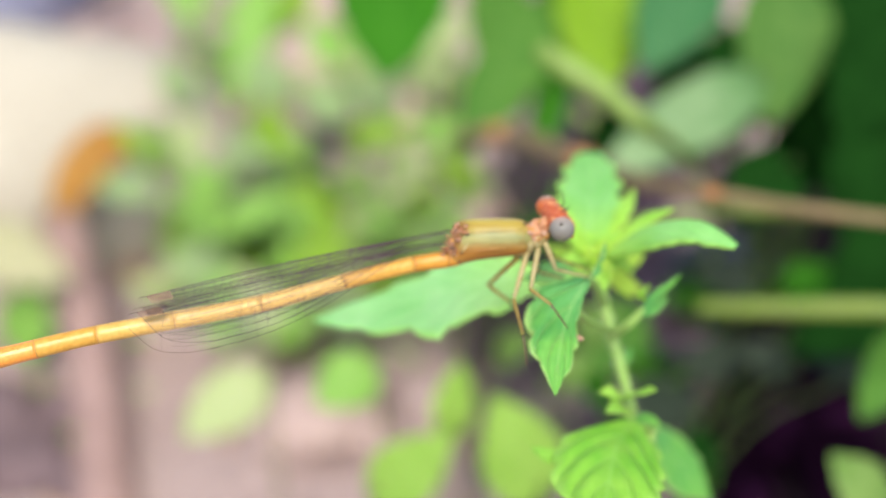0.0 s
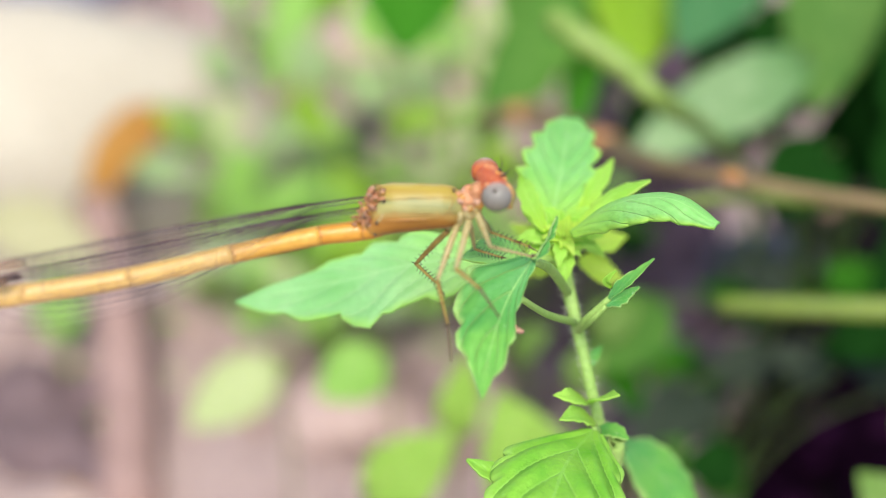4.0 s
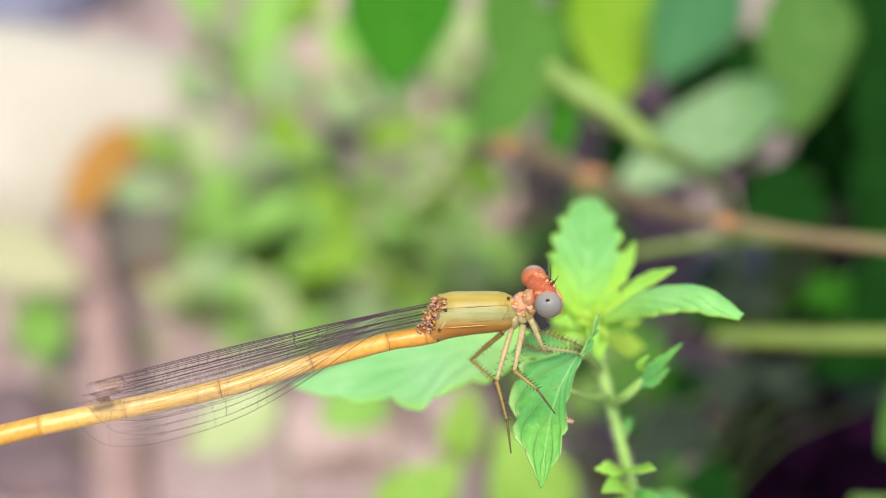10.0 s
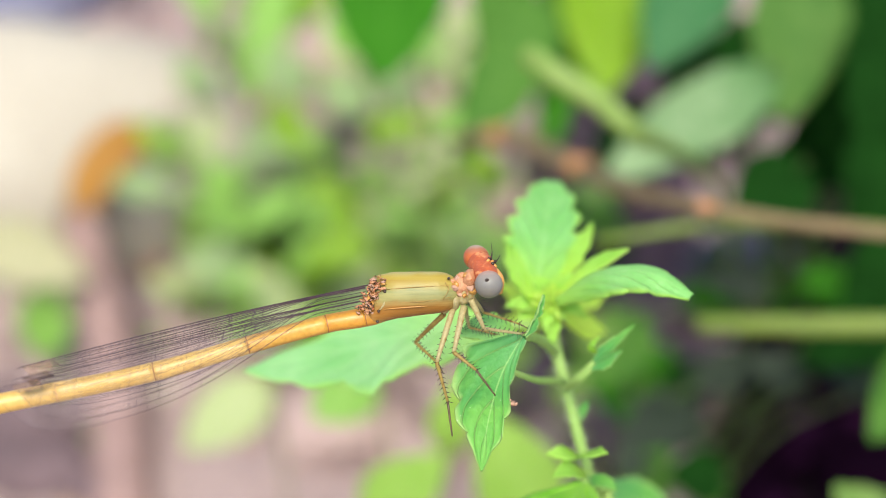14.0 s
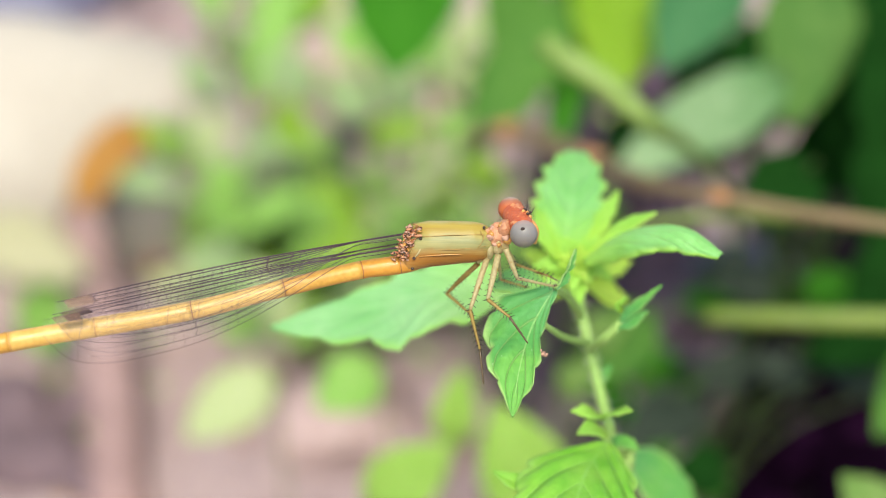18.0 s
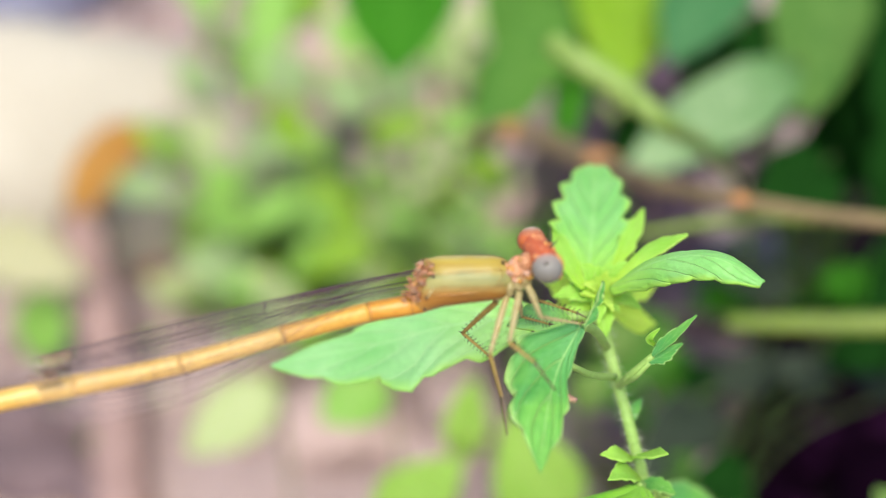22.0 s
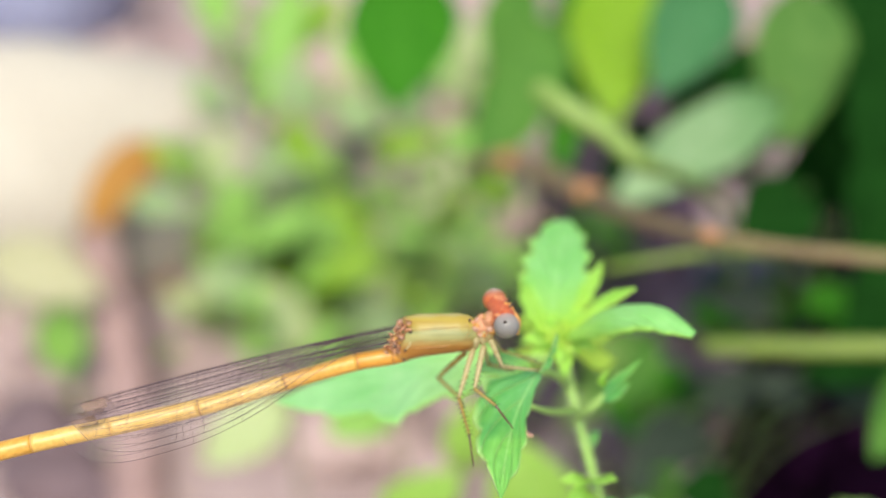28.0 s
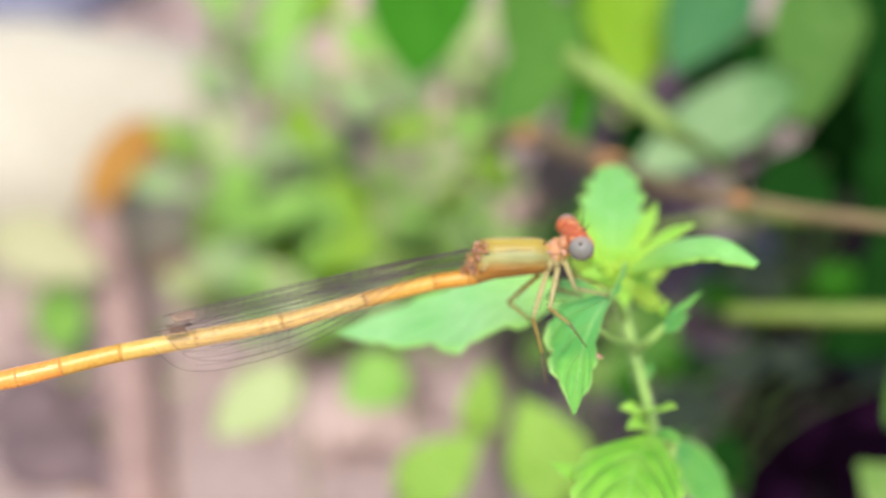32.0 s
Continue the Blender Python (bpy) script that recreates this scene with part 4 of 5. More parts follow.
def make_herb():
    foot = Vector(at((10.63, 6.00, -13.54)))
    foot = Vector((foot.x + 0.006, foot.y + 0.05, ground_at(foot.x + 0.006, foot.y + 0.05) - 0.004))
    herb = thing("herb", foot, "young bright green toothed-leaved herb rooted in the soil", "plant")
    turn = PERCH.to_3x3()
    toward, above, right = turn @ Vector((0, -1, 0)), turn @ Vector((0, 0, 1)), turn @ Vector((1, 0, 0))
    run = [(11.9, 19.0, -23.0), (11.45, 16.0, -20.75), (10.62, 14.0, -16.87), (9.74, 13.5, -13.6), (8.99, 14.0, -10.46), (8.19, 14.5, -7.31), (7.5, 14.5, -4.6)]
    low = at(run[0])
    part("stem", tube([foot, foot.lerp(low, 0.5) + Vector((0.002, 0.004, 0))] + [at(q) for q in run], [0.0009, 0.0008, 0.0006, 0.00045, 0.0004, 0.0004, 0.0004, 0.00045, 0.0006], 44, 12, wobble=0.05, seed=3), MAT["stem"], herb, "hairy pale green stem")
    hairs = bmesh.new()
    rnd = random.Random(9)
    axis = spline([at(q) for q in run], 200)
    for k in range(520):
        c = axis[rnd.randrange(200)]
        a = rnd.uniform(0, 6.3)
        out = turn @ Vector((math.cos(a), math.sin(a), rnd.uniform(-0.2, 0.3)))
        tube([c + out * 0.0004, c + out * rnd.uniform(0.0006, 0.0010)], [0.000018, 0.000006], 1, 3, hairs)
    part("stem_hair", hairs, MAT["hair"], herb, "fine pale hairs on the stem", False)

    def leaf(mid, minus, plus, mat, up, label="", owner=None, **more):
        return part("leaf", frond([at(q) for q in mid], [w / 1000 for w in minus], [w / 1000 for w in plus], up, **more), MAT[mat], owner or herb, label)

    def stalk(a, b, c, r=0.35):
        part("leaf_stalk", tube([at(a), at(b), at(c)], [r / 1000, r / 1000 * 0.9, r / 1000 * 0.7], 8, 8), MAT["stem"], herb)

    # crown leaves
    leaf([(6.7, 13.0, -3.6), (7.75, 18.0, 0.8), (8.75, 25.0, 5.3)], [0.5, 2.0, 3.1, 3.2, 2.9, 2.6, 1.9, 0.7], [0.5, 1.7, 2.5, 2.7, 2.7, 2.6, 2.0, 0.8], "mint", toward + above * 0.35, "pale mint-green leaf with ragged teeth", teeth=5, bite=0.34, fold=0.16, pucker=0.10, seed=1, forward=0.5)
    leaf([(8.6, 14.0, -2.6), (10.1, 16.0, -0.2), (11.5, 19.0, 1.85)], [0.25, 0.62, 0.6, 0.06], [0.25, 0.7, 0.6, 0.06], "tender", toward + above * 0.3, teeth=4, bite=0.3, fold=0.35, seed=2, nu=40, nv=12)
    leaf([(6.4, 12.0, -3.6), (5.4, 14.0, -1.6), (4.9, 17.0, 0.6)], [0.3, 0.75, 0.7, 0.08], [0.3, 0.8, 0.7, 0.08], "tender", toward + above * 0.3, teeth=4, bite=0.35, fold=0.3, seed=21, nu=40, nv=12)
    leaf([(8.0, 11.0, -3.6), (10.5, 8.0, -1.9), (13.3, 5.2, -1.6), (15.95, 3.5, -3.05)], [0.4, 1.0, 1.2, 1.2, 1.0, 0.3], [0.4, 1.2, 1.45, 1.3, 1.05, 0.3], "mint", above * 0.75 + toward, "pale green leaf arching over at its tip", teeth=6, bite=0.13, fold=-0.35, curl=-0.25, pucker=0.09, seed=3)
    leaf([(8.3, 12.5, -3.4), (10.8, 12.0, -1.1), (13.05, 11.0, -0.1)], [0.2, 0.55, 0.6, 0.08], [0.2, 0.6, 0.6, 0.08], "herb", above * 0.8 + toward, teeth=5, bite=0.16, fold=-0.3, seed=4, nu=44, nv=12)
    # the hanging leaf that the insect holds
    leaf([(5.14, 2.2, -5.45), (3.75, 1.3, -7.85), (2.85, -0.9, -10.4), (2.39, -2.6, -12.97)], [0.35, 0.6, 0.8, 1.1, 1.25, 1.1, 0.6, 0.06], [1.2, 2.9, 3.3, 2.7, 2.5, 1.6, 0.7, 0.06], "herb_dark", toward + above * 0.2, "dark green hanging leaf with a jagged margin and dew specks", pairs=4, teeth=4, bite=0.24, fold=-0.10, curl=-0.08, pucker=0.10, wave=0.05, forward=0.35, seed=5, nu=96, nv=24)
    leaf([(5.0, 2.6, -5.6), (3.2, 3.4, -5.2), (1.0, 4.2, -5.5)], [0.2, 0.75, 0.9, 0.5, 0.06], [0.2, 0.9, 1.5, 1.2, 0.06], "mint", toward + above * 0.6, pairs=4, teeth=4, bite=0.22, fold=-0.1, pucker=0.12, seed=16, nu=50, nv=14)
    leaf([(5.2, 1.9, -5.5), (5.75, 2.1, -4.6), (6.0, 2.3, -4.1), (6.5, 2.8, -2.9)], [0.1, 0.26, 0.12, 0.26, 0.05], [0.1, 0.3, 0.14, 0.22, 0.05], "herb_dark", toward + right * 0.6, teeth=4, bite=0.5, fold=0.9, curl=0.6, seed=30, nu=40, nv=10, wave=0.3)
    for k, (c, r) in enumerate((((4.35, 0.6, -9.45), 0.16), ((4.6, 0.7, -9.5), 0.11), ((4.25, 0.5, -9.2), 0.08))):
        part("crumb", lump(at(c), (r / 1000 * 1.3, r / 1000, r / 1000), 60 * k, 0.6, 2, 5 + k), MAT["hinge"], herb, "pinkish crumb of soil stuck to the leaf margin")
    # the broad leaf behind the insect
    leaf([(3.2, 12.5, -5.4), (-2.2, 12.8, -6.0), (-7.2, 14.5, -7.35), (-15.0, 18.0, -9.05)], [1.5, 2.7, 3.0, 3.2, 4.3, 3.2, 2.6, 1.8, 0.1], [1.2, 2.4, 2.8, 2.8, 2.6, 2.2, 1.7, 1.0, 0.1], "pale_mint", toward + above * 0.6, "broad pale mint-green leaf with lobed margin", pairs=6, teeth=5, bite=0.24, fold=-0.06, pucker=0.07, wave=0.05, forward=0.35, seed=6, nu=90)
    # sprig of small leaves from the stem
    leaf([(10.35, 8.8, -7.75), (11.5, 8.2, -6.6), (12.95, 7.8, -5.15)], [0.1, 0.5, 0.45, 0.25, 0.05], [0.1, 0.22, 0.3, 0.2, 0.05], "herb_dark", toward + above * 0.4, teeth=4, bite=0.3, fold=0.5, seed=7, nu=40, nv=12)
    leaf([(10.2, 9.0, -8.2), (11.2, 8.8, -7.6), (12.2, 8.5, -6.95)], [0.12, 0.34, 0.36, 0.24, 0.05], [0.15, 0.6, 0.6, 0.3, 0.05], "herb_dark", toward + above * 0.4, teeth=4, bite=0.25, fold=0.4, seed=8, nu=40, nv=12)
    leaf([(10.43, 9.0, -7.04), (10.05, 8.2, -6.6), (10.6, 7.6, -5.95)], [0.1, 0.24, 0.2, 0.05], [0.1, 0.24, 0.2, 0.05], "tender", toward, teeth=3, bite=0.3, fold=0.5, seed=18, nu=24, nv=8)
    # pairs on the stem
    leaf([(9.77, 13.0, -14.85), (10.3, 9.0, -14.0), (10.95, 7.0, -13.6)], [0.2, 0.65, 0.72, 0.6, 0.3, 0.04], [0.2, 0.65, 0.72, 0.6, 0.3, 0.04], "tender", toward + above * 0.6, teeth=4, bite=0.25, fold=0.15, seed=9, nu=30, nv=10)
    leaf([(9.53, 13.0, -14.85), (8.28, 10.0, -14.15), (7.05, 9.0, -13.95)], [0.2, 0.6, 0.7, 0.58, 0.3, 0.04], [0.2, 0.6, 0.7, 0.58, 0.3, 0.04], "tender", toward + above * 0.6, teeth=4, bite=0.25, fold=0.15, seed=10, nu=30, nv=10)
    leaf([(10.1, 13.0, -16.2), (8.67, 10.0, -15.35), (7.4, 8.0, -15.35)], [0.2, 0.65, 0.8, 0.66, 0.35, 0.04], [0.2, 0.7, 0.85, 0.7, 0.35, 0.04], "herb", toward + above * 0.6, teeth=4, bite=0.25, fold=0.15, seed=14, nu=30, nv=10)
    leaf([(10.2, 13.0, -16.6), (11.2, 12.0, -16.5), (12.1, 11.0, -16.9)], [0.2, 0.6, 0.55, 0.1], [0.2, 0.6, 0.55, 0.1], "herb_dark", toward + above * 0.6, teeth=4, bite=0.25, fold=0.15, seed=24, nu=30, nv=10)
    leaf([(9.5, 14.0, -12.9), (10.0, 14.5, -12.0), (10.6, 15.0, -11.2)], [0.15, 0.4, 0.36, 0.06], [0.15, 0.4, 0.36, 0.06], "herb_dark", toward + above * 0.4, teeth=3, bite=0.2, fold=0.3, seed=25, nu=24, nv=8)
    stalk((8.19, 14.5, -7.6), (6.51, 7.0, -6.0), (5.2, 2.4, -5.5))
    stalk((8.7, 14.0, -9.6), (6.4, 7.5, -8.8), (4.4, 1.7, -7.6), 0.26)
    stalk((8.9, 14.0, -10.2), (9.1, 10.5, -9.2), (10.35, 8.8, -7.75), 0.28)
    stalk((8.9, 14.0, -10.2), (9.4, 10.0, -9.2), (10.2, 9.0, -8.2), 0.22)
    stalk((7.7, 14.5, -5.4), (5.6, 12.0, -5.4), (3.2, 12.5, -5.4))
    # growing tip
    heart = Vector((7.7, 14.0, -3.9))
    rings = ((9, 2.0, 3.3, 0.62, "tender"), (9, 1.4, 2.5, 0.62, "tender"), (8, 0.8, 1.7, 0.6, "young"))
    rnd = random.Random(41)
    for ring, (count, short, long, broad, mat) in enumerate(rings):
        for k in range(count):
            a = 2 * math.pi * (k + 0.3 * ring) / count + rnd.uniform(-0.2, 0.2)
            reach = rnd.uniform(short, long)
            way = Vector((math.cos(a), -rnd.uniform(0.05, 0.35) - 0.2 * ring, math.sin(a) * 0.8 + 0.25)).normalized()
            start = heart + way * (0.5 - 0.15 * ring) + Vector((0, -0.5 * ring, -0.4 + 0.15 * ring))
            up = turn @ Vector((-0.5 * math.cos(a), -1, 0.5 - 0.4 * math.sin(a)))
            w = reach * broad * rnd.uniform(0.4, 0.55)
            tip = start + way * reach
            mid = (start + tip) / 2 + Vector((0, -rnd.uniform(0.0, 0.2), rnd.uniform(0, 0.15))) * reach
            leaf([start, mid, tip], [w * 0.3, w, w * 0.95, w * 0.5, 0.04], [w * 0.3, w, w * 0.95, w * 0.5, 0.04], mat, up, teeth=4, bite=0.3, fold=rnd.uniform(0.1, 0.5), seed=20 + k + 40 * ring, nu=26, nv=10, wave=0.1)
    part("bud", lump(at((7.69, 14.0, -3.63)), (0.0012, 0.0012, 0.0014), 0, 0.35, 3, 6), MAT["young"], herb, "yellow-green growing tip")
    for k, (b, t, w) in enumerate((((8.65, 20.0, -5.18), (4.48, 23.0, -2.88), 1.6), ((8.65, 20.0, -5.61), (4.25, 23.0, -6.0), 1.5), ((9.3, 20.0, -5.61), (12.94, 23.0, -6.69), 1.5), ((9.3, 20.0, -4.31), (13.17, 23.0, -3.57), 1.3))):
        leaf([b, (Vector(b) + Vector(t)) / 2, t], [w * 0.3, w, w, w * 0.5, 0.05], [w * 0.3, w, w, w * 0.5, 0.05], "young", toward + above * 0.6, teeth=5, bite=0.22, seed=120 + k, nu=30, nv=10)
    # low leaves
    leaf([(9.8, 11.0, -16.4), (7.7, 5.5, -17.7), (6.4, 1.0, -19.76), (5.24, -3.0, -21.91)], [0.9, 3.1, 3.9, 4.0, 3.7, 2.8, 1.4, 0.1], [0.9, 3.3, 4.2, 4.3, 4.0, 3.0, 1.4, 0.1], "dome", above + toward * 0.9, "broad glossy quilted leaf with scalloped margin", pairs=5, teeth=7, bite=0.16, fold=-0.18, curl=-0.12, pucker=0.13, wave=0.07, forward=0.15, round_teeth=True, seed=11, nu=110, nv=30)
    leaf([(5.2, 6.5, -19.0), (3.24, 6.0, -18.5), (1.68, 6.0, -17.7)], [0.4, 0.8, 0.8, 0.5, 0.08], [0.4, 0.8, 0.8, 0.5, 0.08], "dome", above + toward * 0.9, teeth=4, bite=0.2, seed=15, nu=36, nv=12)
    leaf([(13.54, 25.0, -19.38), (16.64, 27.0, -21.93), (20.34, 29.0, -25.96)], [0.7, 2.3, 2.7, 2.2, 0.15], [0.7, 2.3, 2.7, 2.2, 0.15], "herb_dark", toward + above * 0.7, teeth=7, bite=0.18, fold=-0.15, round_teeth=True, seed=12)
    stalk((10.7, 14.2, -17.2), (10.2, 12.5, -16.6), (9.8, 11.0, -16.4))
    stalk((11.45, 16.0, -20.75), (7.59, 11.0, -19.9), (5.2, 6.5, -19.0), 0.2)
    stalk((11.45, 16.0, -20.75), (12.11, 18.0, -19.9), (13.54, 25.0, -19.38))
    root = Vector((foot.x + 0.05, foot.y + 0.04, ground_at(foot.x + 0.05, foot.y + 0.04) - 0.004))
    side = thing("herb", root, "herb shoot with one pale green leaf beside the first", "plant")
    tip, back = Vector((0.0452, 0.1000, 0.2095)), Vector((0.0564, 0.0960, 0.1990))
    part("leaf", frond([back, (tip + back) / 2 + Vector((0, -0.001, 0.001)), tip], [0.001, 0.0042, 0.0052, 0.0046, 0.003, 0.0003], [0.001, 0.0042, 0.0052, 0.0046, 0.003, 0.0003], toward + above * 0.8, teeth=5, bite=0.2, fold=-0.15, round_teeth=True, seed=13), MAT["pale_green"], side)
    part("stem", tube([root, root.lerp(back, 0.5) + Vector((0.02, 0, 0)), back, back.lerp(tip, 0.1)], [0.0012, 0.001, 0.0008, 0.0005], 14, 8), MAT["stem"], side)


# ---- the damselfly ----
MAT["orange"] = surface("abdomen_orange", (0.56, 0.27, 0.032), (0.70, 0.41, 0.085), 160.0, 0.38, 3000.0, 0.15, 0.00005, ((0.52, 0.25, 0.035), 420.0, 0.70), coat=0.05, through=0.15)
MAT["orange_deep"] = surface("abdomen_deep_orange", (0.50, 0.20, 0.02), (0.62, 0.30, 0.04), 160.0, 0.38, 3000.0, 0.15, 0.00005, coat=0.05, through=0.15)
MAT["orange_pale"] = surface("abdomen_pale_orange", (0.59, 0.33, 0.06), (0.75, 0.49, 0.13), 160.0, 0.38, 3000.0, 0.15, 0.00005, ((0.56, 0.30, 0.05), 420.0, 0.70), coat=0.05, through=0.15)
MAT["ring"] = surface("ring_brown", (0.20, 0.07, 0.02), (0.34, 0.14, 0.03), 800.0, 0.4)
MAT["soft_ring"] = surface("ring_tan", (0.36, 0.16, 0.035), (0.50, 0.25, 0.06), 800.0, 0.4)
MAT["redtip"] = surface("abdomen_red", (0.62, 0.22, 0.035), (0.76, 0.33, 0.06), 500.0, 0.35, 4000.0, 0.2, 0.00005, coat=0.2)
MAT["amber"] = surface("thorax_amber", (0.36, 0.16, 0.03), (0.50, 0.26, 0.06), 600.0, 0.35, 4000.0, 0.2, 0.00005, coat=0.2)
MAT["pinkish"] = surface("prothorax_pink", (0.38, 0.15, 0.07), (0.52, 0.28, 0.15), 1500.0, 0.55, 6000.0, 0.3, 0.0001, ((0.34, 0.09, 0.03), 1900.0, 0.57), gloss=0.3)
MAT["red"] = surface("head_red", (0.28, 0.035, 0.012), (0.50, 0.12, 0.035), 1900.0, 0.45, 6000.0, 0.3, 0.00008, ((0.58, 0.24, 0.09), 2300.0, 0.56))
MAT["far_eye"] = banded("far_eye_cap", ((-1.6, (0.42, 0.08, 0.02)), (-0.35, (0.40, 0.07, 0.02)), (0.0, (0.32, 0.12, 0.07)), (0.2, (0.34, 0.28, 0.25))))
MAT["face"] = surface("face_orange", (0.54, 0.22, 0.05), (0.64, 0.34, 0.09), 900.0, 0.4, 6000.0, 0.3, 0.00008)
MAT["thorax"] = banded("thorax_bands", ((-4.2, (0.26, 0.10, 0.012)), (-3.6, (0.27, 0.11, 0.013)), (-3.2, (0.19, 0.095, 0.018)), (-2.95, (0.165, 0.165, 0.055)), (-2.5, (0.20, 0.22, 0.085)), (-2.15, (0.30, 0.232, 0.05)), (-1.6, (0.34, 0.25, 0.035)), (-1.35, (0.36, 0.31, 0.10))), 0.8)
MAT["hinge"] = surface("hinge_pale", (0.34, 0.18, 0.12), (0.48, 0.30, 0.21), 1500.0, 0.7, 6000.0, 0.3, 0.0001, gloss=0.2)
MAT["seam"] = surface("seam_brown", (0.27, 0.16, 0.03), (0.36, 0.23, 0.06), 900.0, 0.5)
MAT["eye"] = banded("eye_grey", ((-3.0, (0.17, 0.15, 0.13)), (-2.5, (0.14, 0.14, 0.14)), (-1.9, (0.17, 0.172, 0.172)), (-1.55, (0.23, 0.20, 0.19)), (-1.2, (0.42, 0.24, 0.20))))
MAT["black"] = surface("spine_black", (0.02, 0.012, 0.01), (0.05, 0.03, 0.02), 900.0, 0.4)
MAT["cream_leg"] = surface("leg_cream", (0.52, 0.43, 0.19), (0.70, 0.62, 0.34), 900.0, 0.4, 6000.0, 0.2, 0.00004, ((0.48, 0.27, 0.05), 1100.0, 0.62), through=0.55)
MAT["tan_leg"] = surface("leg_tan", (0.34, 0.23, 0.05), (0.54, 0.40, 0.12), 900.0, 0.4, 6000.0, 0.2, 0.00004, ((0.20, 0.09, 0.02), 1100.0, 0.60), through=0.5)
MAT["dark_leg"] = surface("leg_dark", (0.035, 0.022, 0.012), (0.13, 0.085, 0.03), 1400.0, 0.4, 6000.0, 0.2, 0.00004)
MAT["film"] = clear_film("wing_film", (0.34, 0.27, 0.30), 0.016)
MAT["vein"] = surface("wing_vein", (0.035, 0.018, 0.024), (0.08, 0.045, 0.055), 900.0, 0.5)
MAT["spot"] = clear_film("wing_spot", (0.26, 0.14, 0.08), 0.22, 0.5)


def make_damselfly():
    fly = thing("damselfly", PERCH, "slender orange damselfly with red head, wings folded, perched on the herb", "damselfly")

    def rod(points, radii, n=12, segs=10, bm=None, **more):
        return tube([at(p) for p in points], [r / 1000 for r in radii], n, segs, bm, **more)

    # abdomen: ten segments on one gentle curve
    line = spline([(-2.13, 0.40, -3.59), (-4.91, 0.20, -4.12), (-7.22, -0.20, -4.50), (-11.79, -1.40, -5.67), (-17.01, -2.50, -7.05), (-25.14, -4.00, -8.58), (-28.6, -4.6, -9.3), (-33.5, -5.4, -10.5), (-37.5, -6.0, -11.2)], 160)
    lengths = [0]
    for a, b in zip(line, line[1:]):
        lengths.append(lengths[-1] + (b - a).length)

    def along(d):
        k = max(i for i, v in enumerate(lengths) if v <= d)
        return line[k] if k == len(line) - 1 else line[k].lerp(line[k + 1], (d - lengths[k]) / (lengths[k + 1] - lengths[k]))

    cuts = [0.0, 2.5, 4.9, 9.8, 15.4, 21.0, 25.8, 29.6, 32.4, 33.9, lengths[-1] - 0.3]
    hues = ["orange_deep"] * 2 + ["orange"] + ["orange_pale"] * 3 + ["orange"] + ["redtip"] * 3
    girth = [0.42, 0.60, 0.57, 0.55, 0.58, 0.60, 0.60, 0.62, 0.66, 0.62, 0.5]
    for k, (a, b) in enumerate(zip(cuts, cuts[1:])):
        pts = [along(a + (b - a) * s / 6) for s in range(7)]
        r0, r1 = girth[k], girth[k + 1]
        seg = part("abdomen_segment", rod(pts, [r0 * 1.0, r0 * 0.985, (r0 + r1) / 2 * 0.98, r1 * 0.985, r1 * 1.0], 18, 20), MAT[hues[k]], fly, "orange-red end segment" if k > 6 else "")
        part("segment_ring", rod([along(max(0, b - 0.10)), along(b - 0.05), along(b)], [r1 * 0.99, r1 * 1.012, r1 * 0.99], 4, 20), MAT["ring" if k < 4 else "soft_ring"], seg, "thin brown ring")
    part("tail_clasper", rod([along(lengths[-1] - 0.4), line[-1] + Vector((-0.3, 0, -0.1))], [0.3, 0.12], 5, 8), MAT["ring"], fly)

    rnd0 = random.Random(17)
    # thorax: a barrel that leans back, banded from back to belly
    rings = [(-4.55, -4.05, 0.5, 0.45), (-4.1, -3.5, 0.98, 0.7), (-3.65, -2.95, 1.42, 0.9), (-2.7, -2.74, 1.42, 1.15), (-1.2, -2.64, 1.33, 1.2), (0.0, -2.58, 1.26, 1.15), (0.55, -2.55, 1.14, 1.0), (0.95, -2.5, 0.88, 0.75), (1.2, -2.48, 0.45, 0.4)]
    bm = bmesh.new()
    loops = []
    for i in range(41):
        x, z, high, deep = (lerp([r[k] for r in rings], i / 40) for k in range(4))
        ring = []
        for k in range(36):
            a = 2 * math.pi * k / 36
            c, n = math.cos(a), math.sin(a)
            ring.append(bm.verts.new(at((x - 0.12 * n, 0.25 + deep * math.copysign(abs(c) ** 0.9, c), z + high * math.copysign(abs(n) ** 0.85, n)))))
        loops.append(ring)
    for a, b in zip(loops, loops[1:]):
        for k in range(36):
            bm.faces.new((a[k], a[(k + 1) % 36], b[(k + 1) % 36], b[k]))
    bm.faces.new(loops[0][::-1]), bm.faces.new(loops[-1])
    part("thorax", bm, MAT["thorax"], fly, "olive gold, sage and amber banded thorax")
    for pts in (((-3.2, -0.80, -2.35), (-1.4, -0.98, -2.22), (0.6, -0.78, -2.15)), ((-3.3, -0.72, -3.15), (-1.2, -0.95, -3.1), (0.7, -0.72, -2.85)), ((0.35, -0.80, -1.9), (0.55, -0.86, -2.4), (0.2, -0.9, -3.0))):
        part("suture", rod(pts, [0.018, 0.024, 0.014], 10, 6), MAT["seam"], fly, "thin brown seam")
    part("suture", rod([(-3.34, -0.72, -3.55), (-2.05, -0.90, -3.44), (-0.71, -0.90, -3.37)], [0.03, 0.05, 0.02], 12, 6), MAT["amber"], fly, "amber brown seam low on the side")
    part("wing_ridge", rod([(-3.16, -0.66, -2.80), (-3.36, -0.68, -3.28), (-3.62, -0.62, -3.62)], [0.05, 0.07, 0.04], 10, 8), MAT["cream_leg"], fly, "pale curved ridge below the wing bases")
